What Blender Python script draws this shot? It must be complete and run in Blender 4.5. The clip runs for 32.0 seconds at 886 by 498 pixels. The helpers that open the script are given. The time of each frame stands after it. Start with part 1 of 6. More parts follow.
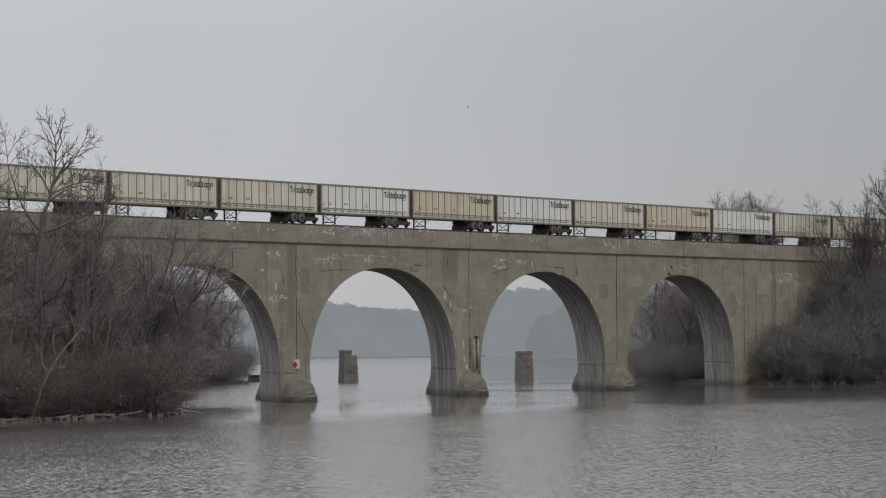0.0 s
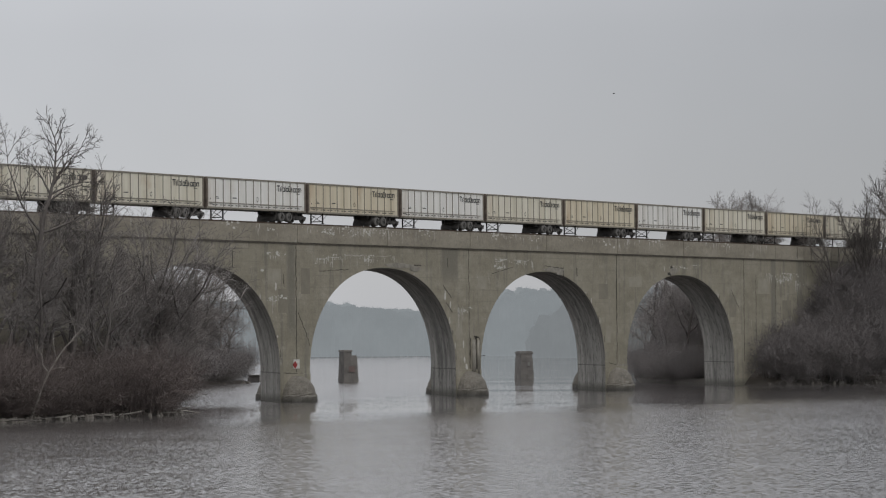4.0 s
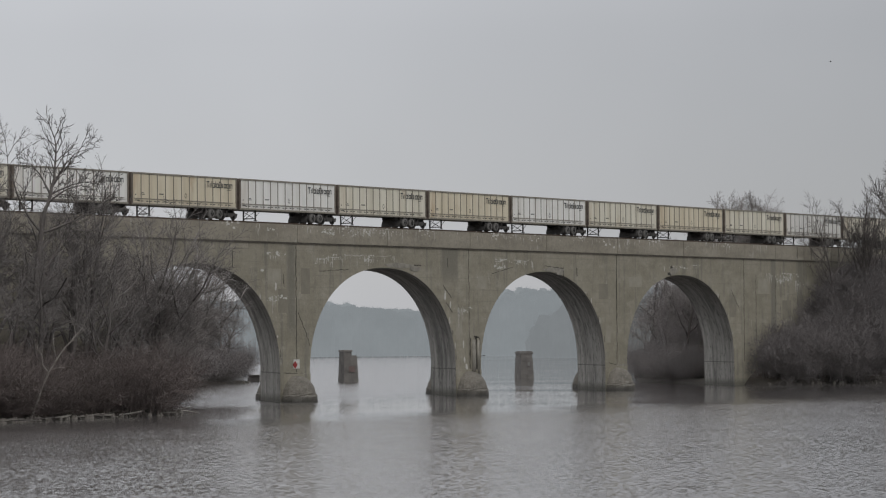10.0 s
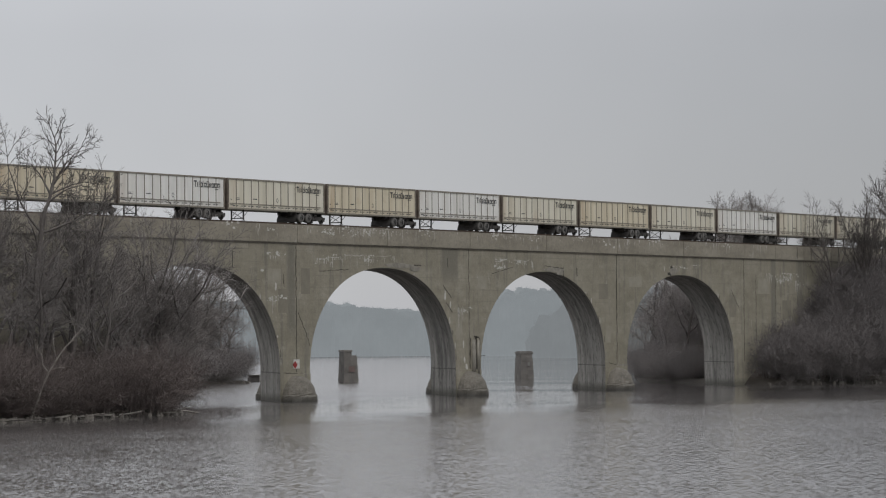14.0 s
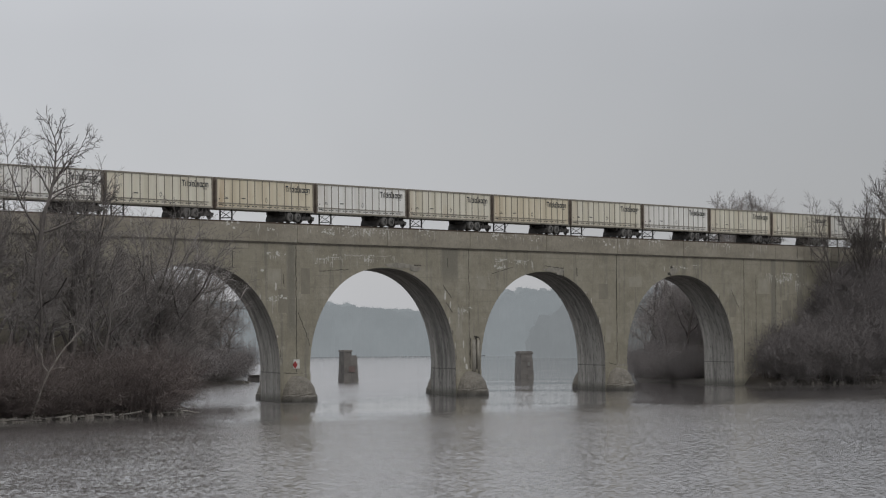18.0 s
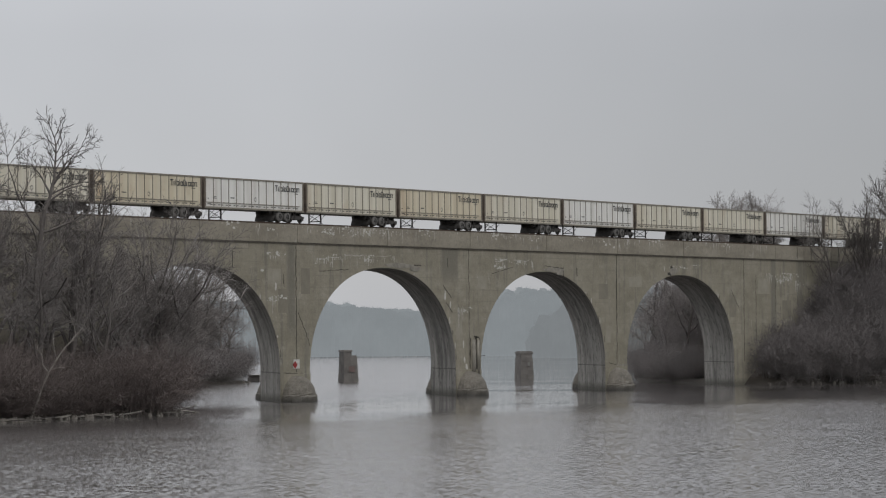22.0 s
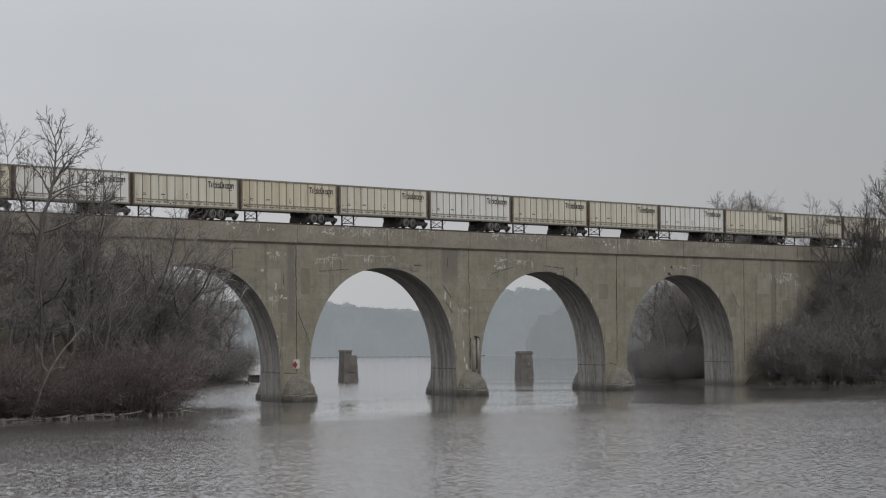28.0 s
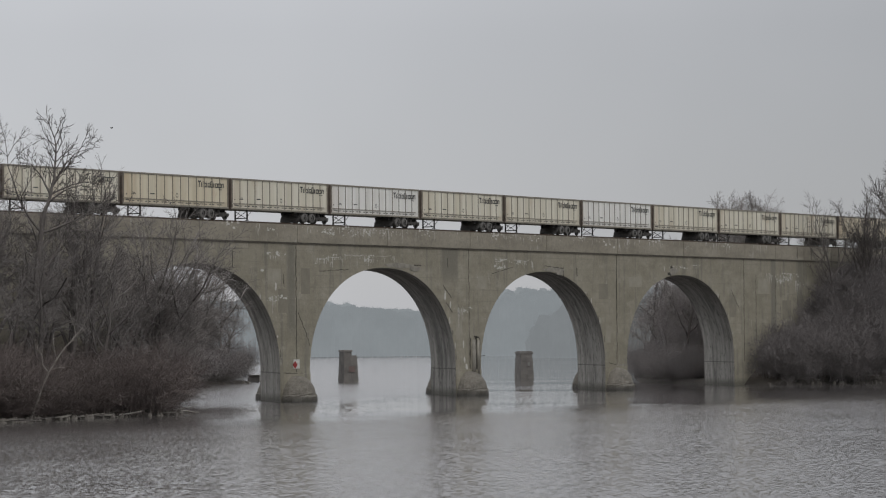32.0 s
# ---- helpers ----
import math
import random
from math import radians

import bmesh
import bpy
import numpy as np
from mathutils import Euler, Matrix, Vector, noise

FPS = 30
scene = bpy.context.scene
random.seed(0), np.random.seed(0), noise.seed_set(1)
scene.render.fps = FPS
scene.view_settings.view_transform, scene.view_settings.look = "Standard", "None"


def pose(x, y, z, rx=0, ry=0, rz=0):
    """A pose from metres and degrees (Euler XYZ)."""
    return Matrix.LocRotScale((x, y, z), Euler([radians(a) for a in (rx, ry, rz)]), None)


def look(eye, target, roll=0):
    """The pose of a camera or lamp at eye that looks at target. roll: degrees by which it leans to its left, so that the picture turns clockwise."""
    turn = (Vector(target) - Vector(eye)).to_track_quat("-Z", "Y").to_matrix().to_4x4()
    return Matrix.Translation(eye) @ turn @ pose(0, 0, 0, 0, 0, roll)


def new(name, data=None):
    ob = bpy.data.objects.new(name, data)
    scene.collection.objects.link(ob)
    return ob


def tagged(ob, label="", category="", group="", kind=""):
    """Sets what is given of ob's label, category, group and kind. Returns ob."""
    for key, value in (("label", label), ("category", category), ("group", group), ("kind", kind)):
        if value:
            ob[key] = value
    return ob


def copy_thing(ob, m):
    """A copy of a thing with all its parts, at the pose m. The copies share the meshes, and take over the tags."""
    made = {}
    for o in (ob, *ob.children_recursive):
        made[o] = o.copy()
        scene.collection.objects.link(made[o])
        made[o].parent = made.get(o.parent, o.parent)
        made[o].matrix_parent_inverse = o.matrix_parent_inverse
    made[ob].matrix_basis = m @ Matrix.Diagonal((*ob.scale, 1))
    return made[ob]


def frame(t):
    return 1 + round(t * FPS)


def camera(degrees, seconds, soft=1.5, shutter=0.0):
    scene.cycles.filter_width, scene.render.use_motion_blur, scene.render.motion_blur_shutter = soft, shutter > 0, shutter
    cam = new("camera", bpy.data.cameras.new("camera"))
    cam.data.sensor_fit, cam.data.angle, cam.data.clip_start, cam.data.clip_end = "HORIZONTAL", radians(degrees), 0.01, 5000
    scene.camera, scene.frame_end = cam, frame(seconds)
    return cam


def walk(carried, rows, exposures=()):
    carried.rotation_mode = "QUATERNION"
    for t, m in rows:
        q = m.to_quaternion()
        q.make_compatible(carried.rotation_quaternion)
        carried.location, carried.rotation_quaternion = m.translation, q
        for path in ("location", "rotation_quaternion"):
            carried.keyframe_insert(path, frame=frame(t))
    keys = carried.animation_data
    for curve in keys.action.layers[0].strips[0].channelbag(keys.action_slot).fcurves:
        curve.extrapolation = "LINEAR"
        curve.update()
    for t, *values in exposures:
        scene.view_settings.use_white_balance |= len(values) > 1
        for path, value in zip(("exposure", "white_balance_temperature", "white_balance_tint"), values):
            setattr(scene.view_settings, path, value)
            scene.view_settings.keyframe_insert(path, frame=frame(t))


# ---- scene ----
# World: x along the viaduct, y away across it, z up, water at z = 0, metres.
cam = camera(16.708, 32.0, soft=1.15)
EYE = Vector((-244.18, -182.99, 6.6))
AIM = EYE + 300 * Vector((0.82816684, 0.55975129, 0.02860388))
walk(cam, [(0.0, look(EYE, AIM, -0.447)), (32.0, look(EYE, AIM, -0.447))])

# ---- light: a low overcast sky ----
world = bpy.data.worlds.new("overcast_sky")
scene.world = world
world.use_nodes = True
wn, wl = world.node_tree.nodes, world.node_tree.links
wn.clear()
w_out = wn.new("ShaderNodeOutputWorld")
w_add = wn.new("ShaderNodeAddShader")
w_cloud = wn.new("ShaderNodeBackground")
w_sky = wn.new("ShaderNodeBackground")
sky = wn.new("ShaderNodeTexSky")
sky.sky_type, sky.sun_disc = "NISHITA", False
SUN_EL, SUN_AZ = 48.0, 205.0
sky.sun_elevation, sky.sun_rotation = radians(SUN_EL), radians(SUN_AZ)
wl.new(sky.outputs[0], w_sky.inputs[0])
w_sky.inputs[1].default_value = 0.008
w_co = wn.new("ShaderNodeTexCoord")
w_sep = wn.new("ShaderNodeSeparateXYZ")
wl.new(w_co.outputs["Generated"], w_sep.inputs[0])
w_ramp = wn.new("ShaderNodeValToRGB")
el = w_ramp.color_ramp.elements
el[0].position, el[0].color = 0.0, (0.484, 0.489, 0.513, 1)
el[1].position, el[1].color = 1.0, (1.50, 1.51, 1.55, 1)
for pos, c in ((0.10, (0.497, 0.501, 0.525, 1)), (0.30, (0.84, 0.85, 0.88, 1))):
    e = el.new(pos)
    e.color = c
wl.new(w_sep.outputs[2], w_ramp.inputs[0])
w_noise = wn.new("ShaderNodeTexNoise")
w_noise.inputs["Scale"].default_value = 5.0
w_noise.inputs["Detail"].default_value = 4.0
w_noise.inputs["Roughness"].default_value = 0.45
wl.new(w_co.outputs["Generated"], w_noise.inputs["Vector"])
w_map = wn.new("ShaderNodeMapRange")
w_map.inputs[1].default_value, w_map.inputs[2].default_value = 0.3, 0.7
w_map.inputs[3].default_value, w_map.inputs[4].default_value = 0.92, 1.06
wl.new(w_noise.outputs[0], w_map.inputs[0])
w_mul = wn.new("ShaderNodeVectorMath")
w_mul.operation = "SCALE"
wl.new(w_ramp.outputs[0], w_mul.inputs[0])
wl.new(w_map.outputs[0], w_mul.inputs["Scale"])
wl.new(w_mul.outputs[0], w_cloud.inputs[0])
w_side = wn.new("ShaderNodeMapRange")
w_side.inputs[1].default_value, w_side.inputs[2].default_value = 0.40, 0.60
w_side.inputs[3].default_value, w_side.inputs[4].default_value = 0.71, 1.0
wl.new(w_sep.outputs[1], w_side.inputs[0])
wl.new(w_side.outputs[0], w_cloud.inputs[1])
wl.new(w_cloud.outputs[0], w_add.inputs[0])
wl.new(w_sky.outputs[0], w_add.inputs[1])
wl.new(w_add.outputs[0], w_out.inputs[0])

sun_data = bpy.data.lights.new("sun", "SUN")
sun_data.energy, sun_data.angle, sun_data.color = 0.7, radians(30), (1.0, 0.97, 0.92)
sun = new("sun", sun_data)
sun.matrix_world = look(Vector((0, 0, 120)), Vector((0, 0, 120)) + Vector((
    -math.sin(radians(SUN_AZ)) * math.cos(radians(SUN_EL)),
    -math.cos(radians(SUN_AZ)) * math.cos(radians(SUN_EL)), -math.sin(radians(SUN_EL)))))
scene.view_settings.exposure = 0.0

# ---- materials ----


class Mat:
    """A node material with short ways to add its nodes."""

    def __init__(self, name, rough=0.8, metal=0.0, spec=0.3):
        self.m = bpy.data.materials.new(name)
        self.m.use_nodes = True
        self.n, self.l = self.m.node_tree.nodes, self.m.node_tree.links
        self.b = self.n["Principled BSDF"]
        self.b.inputs["Roughness"].default_value = rough
        self.b.inputs["Metallic"].default_value = metal
        self.b.inputs["Specular IOR Level"].default_value = spec

    def put(self, a, socket):
        if isinstance(a, (int, float)):
            socket.default_value = a
        elif isinstance(a, tuple):
            socket.default_value = (*a, 1) if len(a) == 3 and len(socket.default_value) == 4 else a
        else:
            self.l.new(a, socket)

    def co(self, which="Object", scale=(1, 1, 1)):
        if which == "World":
            out = self.n.new("ShaderNodeNewGeometry").outputs["Position"]
        else:
            out = self.n.new("ShaderNodeTexCoord").outputs[which]
        mp = self.n.new("ShaderNodeMapping")
        mp.inputs["Scale"].default_value = scale
        self.l.new(out, mp.inputs[0])
        return mp.outputs[0]

    def noise(self, vec, scale, detail=4.0, rough=0.55, distort=0.0):
        t = self.n.new("ShaderNodeTexNoise")
        t.inputs["Scale"].default_value, t.inputs["Detail"].default_value = scale, detail
        t.inputs["Roughness"].default_value, t.inputs["Distortion"].default_value = rough, distort
        self.l.new(vec, t.inputs["Vector"])
        return t.outputs[0]

    def rng(self, a, lo, hi, to_lo=0.0, to_hi=1.0):
        t = self.n.new("ShaderNodeMapRange")
        for i, v in enumerate((a, lo, hi, to_lo, to_hi)):
            self.put(v, t.inputs[i])
        return t.outputs[0]

    def math(self, op, a, b=0.0):
        t = self.n.new("ShaderNodeMath")
        t.operation = op
        self.put(a, t.inputs[0])
        self.put(b, t.inputs[1])
        return t.outputs[0]

    def mix(self, f, a, b, how="MIX"):
        t = self.n.new("ShaderNodeMix")
        t.data_type, t.blend_type = "RGBA", how
        self.put(f, t.inputs[0])
        self.put(a, t.inputs[6])
        self.put(b, t.inputs[7])
        return t.outputs[2]

    def axis(self, vec, i):
        t = self.n.new("ShaderNodeSeparateXYZ")
        self.l.new(vec, t.inputs[0])
        return t.outputs[i]

    def rand(self):
        return self.n.new("ShaderNodeObjectInfo").outputs["Random"]

    def colour(self, c):
        self.put(c, self.b.inputs["Base Color"])

    def rough(self, r):
        self.put(r, self.b.inputs["Roughness"])

    def bump(self, h, dist, strength=1.0):
        t = self.n.new("ShaderNodeBump")
        t.inputs["Distance"].default_value, t.inputs["Strength"].default_value = dist, strength
        self.l.new(h, t.inputs["Height"])
        self.l.new(t.outputs[0], self.b.inputs["Normal"])


def plain(name, c, c2=None, scale=3.0, rough=0.8, metal=0.0, bump=0.01, spec=0.3, vary=0.0):
    """A surface of two mixed tones with grain."""
    m = Mat(name, rough, metal, spec)
    v = m.co("Object")
    c2 = c2 or tuple(x * 0.75 for x in c)
    f = m.rng(m.noise(v, scale, 6), 0.35, 0.65)
    col = m.mix(f, c, c2)
    if vary:
        col = m.mix(1.0, col, m.rng(m.rand(), 0, 1, 1 - vary, 1 + vary), "MULTIPLY")
    m.colour(col)
    if bump:
        m.bump(m.noise(v, scale * 6, 5), bump)
    return m.m


def concrete_face():
    m = Mat("weathered_concrete", 0.9)
    v = m.co("World")
    x, z = m.axis(v, 0), m.axis(v, 2)
    big = m.noise(m.co("World", (0.12, 0.12, 0.22)), 1.0, 5)
    fine = m.noise(v, 2.2, 8, 0.65)
    col = m.mix(m.rng(big, 0.35, 0.68), (0.236, 0.217, 0.166), (0.310, 0.287, 0.228))
    col = m.mix(m.rng(fine, 0.35, 0.75, 0.0, 0.45), col, (0.20, 0.185, 0.145))
    # horizontal pour lines
    lift = m.math("SINE", m.math("MULTIPLY", z, 2 * math.pi / 1.25), 0)
    col = m.mix(m.math("MULTIPLY", m.rng(lift, 0.95, 1.0, 0.0, 0.35), m.rng(big, 0.45, 0.6)), col, (0.16, 0.15, 0.12))
    # grey drips and damp streaks from the band
    run = m.noise(m.co("World", (1.1, 1.1, 0.10)), 1.0, 5, 0.6)
    col = m.mix(m.rng(run, 0.53, 0.68, 0.0, 0.55), col, (0.135, 0.13, 0.115))
    # weathered skin: pale and dark blotches about a metre wide
    mot = m.noise(m.co("World", (0.55, 0.55, 0.8)), 1.0, 7, 0.7)
    col = m.mix(m.rng(mot, 0.52, 0.68, 0.0, 0.5), col, (0.385, 0.36, 0.30))
    col = m.mix(m.rng(mot, 0.47, 0.33, 0.0, 0.4), col, (0.155, 0.142, 0.11))
    # sharp small pits and crusts
    pit = m.noise(v, 5.5, 9, 0.75)
    col = m.mix(m.rng(pit, 0.56, 0.66, 0.0, 0.45), col, (0.13, 0.12, 0.095))
    col = m.mix(m.rng(pit, 0.42, 0.34, 0.0, 0.4), col, (0.40, 0.38, 0.325))
    # broad damp stains from the drains beside the second joint and on the abutment
    for x0, x1, zb in ((26.4, 29.4, 11.5), (102.2, 103.4, 4.0), (109.5, 110.8, 7.0), (-1.4, -0.2, 6.0)):
        e = m.math("ADD", x, m.math("MULTIPLY", m.math("SUBTRACT", mot, 0.5), 1.2))
        f = m.math("MULTIPLY", m.rng(e, x0 - 0.3, x0 + 0.2), m.rng(e, x1 + 0.3, x1 - 0.2))
        f = m.math("MULTIPLY", f, m.rng(z, zb, zb + 2.0, 0.0, 0.6))
        col = m.mix(f, col, (0.145, 0.138, 0.118))
    # pale lime runs, in patches
    lime = m.noise(m.co("World", (2.6, 2.6, 0.22)), 1.0, 6, 0.7)
    where = m.noise(m.co("World", (0.16, 0.16, 0.42)), 1.0, 3)
    lime_f = m.math("MULTIPLY", m.rng(lime, 0.60, 0.68), m.rng(where, 0.53, 0.62))
    col = m.mix(m.math("MULTIPLY", lime_f, 0.8), col, (0.60, 0.59, 0.55))
    # tide mark by the water
    col = m.mix(m.rng(z, 0.2, 1.0, 0.75, 0.0), col, (0.075, 0.072, 0.06))
    m.colour(col)
    m.bump(m.math("ADD", m.math("MULTIPLY", big, 1.0), m.math("ADD", m.math("MULTIPLY", fine, 0.5), m.math("MULTIPLY", pit, -0.5))), 0.12)
    return m.m


def concrete_band():
    m = Mat("parapet_concrete", 0.9)
    v = m.co("World")
    big = m.noise(m.co("World", (0.2, 0.2, 0.5)), 1.0, 5)
    fine = m.noise(v, 2.5, 8, 0.65)
    col = m.mix(m.rng(big, 0.35, 0.68), (0.230, 0.208, 0.165), (0.314, 0.287, 0.232))
    col = m.mix(m.rng(fine, 0.4, 0.75, 0.0, 0.5), col, (0.15, 0.14, 0.12))
    pit = m.noise(v, 5.0, 9, 0.75)
    col = m.mix(m.rng(pit, 0.55, 0.66, 0.0, 0.5), col, (0.11, 0.102, 0.085))
    col = m.mix(m.rng(pit, 0.42, 0.34, 0.0, 0.45), col, (0.40, 0.385, 0.34))
    lime = m.noise(m.co("World", (3.0, 3.0, 0.5)), 1.0, 6, 0.7)
    where = m.noise(m.co("World", (0.13, 0.13, 0.3)), 1.0, 3)
    f = m.math("MULTIPLY", m.rng(lime, 0.57, 0.66), m.rng(where, 0.50, 0.60))
    col = m.mix(m.math("MULTIPLY", f, 0.7), col, (0.55, 0.54, 0.51))
    m.colour(col)
    m.bump(m.math("ADD", big, m.math("MULTIPLY", fine, 0.6)), 0.10)
    return m.m


def concrete_soffit():
    m = Mat("streaked_soffit_concrete", 0.9)
    v = m.co("World")
    # streaks run down the curve, so they vary across the barrel only
    along = m.math("SUBTRACT", m.axis(v, 0), m.math("MULTIPLY", m.axis(v, 1), 0.94))
    cv = m.n.new("ShaderNodeCombineXYZ")
    m.put(m.math("MULTIPLY", m.axis(v, 1), 0.85), cv.inputs[0])
    m.put(m.math("MULTIPLY", along, 0.05), cv.inputs[1])
    m.put(m.math("MULTIPLY", m.axis(v, 2), 0.12), cv.inputs[2])
    run = m.noise(cv.outputs[0], 1.0, 8, 0.72, 0.35)
    fine = m.noise(v, 1.6, 7, 0.6)
    col = m.mix(m.rng(run, 0.40, 0.62), (0.150, 0.144, 0.134), (0.33, 0.318, 0.29))
    col = m.mix(m.rng(run, 0.62, 0.70, 0.0, 0.6), col, (0.5, 0.49, 0.46))
    col = m.mix(m.rng(fine, 0.45, 0.75, 0.0, 0.55), col, (0.10, 0.097, 0.09))
    # paler low on the curve, with open cracks along the boards
    z = m.axis(v, 2)
    col = m.mix(m.math("MULTIPLY", m.rng(z, 11.0, 3.5, 0.0, 0.7), m.rng(run, 0.36, 0.56, 0.10, 1.0)), col, (0.385, 0.366, 0.335))
    split = m.noise(cv.outputs[0], 2.3, 5, 0.6, 0.5)
    gap = m.rng(m.math("ABSOLUTE", m.math("SUBTRACT", split, 0.5)), 0.004, 0.022, 0.8, 0.0)
    col = m.mix(m.math("MULTIPLY", gap, m.rng(fine, 0.40, 0.55)), col, (0.05, 0.048, 0.044))
    seam = m.rng(m.math("ABSOLUTE", m.math("SUBTRACT", m.math("ADD", z, m.math("MULTIPLY", fine, 0.12)), 3.0)), 0.02, 0.08, 0.6, 0.0)
    col = m.mix(seam, col, (0.045, 0.043, 0.04))
    col = m.mix(m.rng(z, 0.2, 1.0, 0.75, 0.0), col, (0.075, 0.072, 0.06))
    m.colour(col)
    m.bump(m.math("SUBTRACT", m.math("ADD", run, m.math("MULTIPLY", fine, 0.5)), m.math("MULTIPLY", gap, 0.4)), 0.12)
    return m.m


def river_water():
    m = Mat("river_water", 0.10, 0.0, 0.5)
    m.b.inputs["IOR"].default_value = 1.333
    # calm and ruffled stretches stay; the ripples drift with the sheet
    v = m.co("World")
    wind = m.noise(m.co("World", (0.016, 0.016, 1)), 1.0, 4, 0.6, 0.8)
    wave = m.noise(m.co("World", (0.05, 0.05, 1)), 1.0, 5, 0.65, 0.6)
    # the breeze reaches the open water up to a line some forty metres before the viaduct
    edge = m.math("ADD", m.math("ADD", m.axis(v, 1), m.math("MULTIPLY", m.axis(v, 0), 0.092)), 45.0)
    edge = m.math("ADD", edge, m.math("MULTIPLY", m.math("SUBTRACT", wave, 0.5), 34.0))
    cat = m.rng(m.noise(m.co("World", (0.05, 0.05, 1)), 1.0, 4, 0.6, 1.0), 0.36, 0.62, 0.72, 1.0)
    force = m.math("MULTIPLY", m.rng(edge, 14.0, -9.0, 0.0, 1.0), cat)
    # the lee water under the arches keeps faint wind lanes across the river
    lanes = m.n.new("ShaderNodeMapping")
    lanes.inputs["Rotation"].default_value = (0, 0, radians(-34))
    m.l.new(v, lanes.inputs[0])
    lane_co = m.n.new("ShaderNodeMapping")
    lane_co.inputs["Scale"].default_value = (0.045, 0.008, 1)
    m.l.new(lanes.outputs[0], lane_co.inputs[0])
    lee = m.rng(m.noise(lane_co.outputs[0], 1.0, 4, 0.6), 0.42, 0.62, 0.045, 0.22)
    force = m.math("MAXIMUM", force, lee)
    # a breeze touches the water by the near shore and the first pier
    bank = m.math("SUBTRACT", m.math("MULTIPLY", m.math("ADD", m.axis(v, 0), 10.0), 0.553), m.math("MULTIPLY", m.math("SUBTRACT", m.axis(v, 1), 12.0), 0.833))
    paw = m.math("MULTIPLY", m.math("MULTIPLY", m.rng(bank, 18.0, 36.0, 1.5, 0.0), m.rng(m.axis(v, 1), -14.0, 8.0)), cat)
    force = m.math("MAXIMUM", force, paw)

    turned = m.n.new("ShaderNodeMapping")
    turned.inputs["Rotation"].default_value = (0, 0, radians(-34))
    m.l.new(m.n.new("ShaderNodeTexCoord").outputs["Object"], turned.inputs[0])

    def slopes(scale, detail, rough):
        mp = m.n.new("ShaderNodeMapping")
        mp.inputs["Scale"].default_value = scale
        m.l.new(turned.outputs[0], mp.inputs[0])
        t = m.n.new("ShaderNodeTexNoise")
        t.inputs["Scale"].default_value, t.inputs["Detail"].default_value, t.inputs["Roughness"].default_value = 1.0, detail, rough
        m.l.new(mp.outputs[0], t.inputs["Vector"])
        c = m.n.new("ShaderNodeVectorMath")
        c.operation = "SUBTRACT"
        m.l.new(t.outputs["Color"], c.inputs[0])
        c.inputs[1].default_value = (0.5, 0.5, 0.5)
        return c.outputs[0]

    def scaled(vec, f):
        c = m.n.new("ShaderNodeVectorMath")
        c.operation = "SCALE"
        m.l.new(vec, c.inputs[0])
        m.put(f, c.inputs["Scale"])
        return c.outputs[0]

    def added(p, q):
        c = m.n.new("ShaderNodeVectorMath")
        m.l.new(p, c.inputs[0])
        if isinstance(q, tuple):
            c.inputs[1].default_value = q
        else:
            m.l.new(q, c.inputs[1])
        return c.outputs[0]
    sl = added(scaled(slopes((0.10, 0.30, 1), 2, 0.5), 0.05), scaled(slopes((1.0, 1.7, 1), 3, 0.62), 0.34))
    sl = added(sl, scaled(slopes((3.6, 3.8, 1), 2, 0.6), 0.80))
    flat = m.n.new("ShaderNodeVectorMath")
    flat.operation = "MULTIPLY"
    # wind waves are steeper on the side that faces down the river
    m.l.new(scaled(added(sl, (-0.022, -0.015, 0.0)), force), flat.inputs[0])
    flat.inputs[1].default_value = (1, 1, 0)
    nrm = m.n.new("ShaderNodeVectorMath")
    nrm.operation = "NORMALIZE"
    m.l.new(added(flat.outputs[0], (0, 0, 1)), nrm.inputs[0])
    m.l.new(nrm.outputs[0], m.b.inputs["Normal"])
    m.rough(m.rng(force, 0.1, 0.9, 0.035, 0.14))
    m.colour(m.mix(m.rng(wind, 0.3, 0.7), (0.101, 0.094, 0.091), (0.118, 0.110, 0.106)))
    return m.m


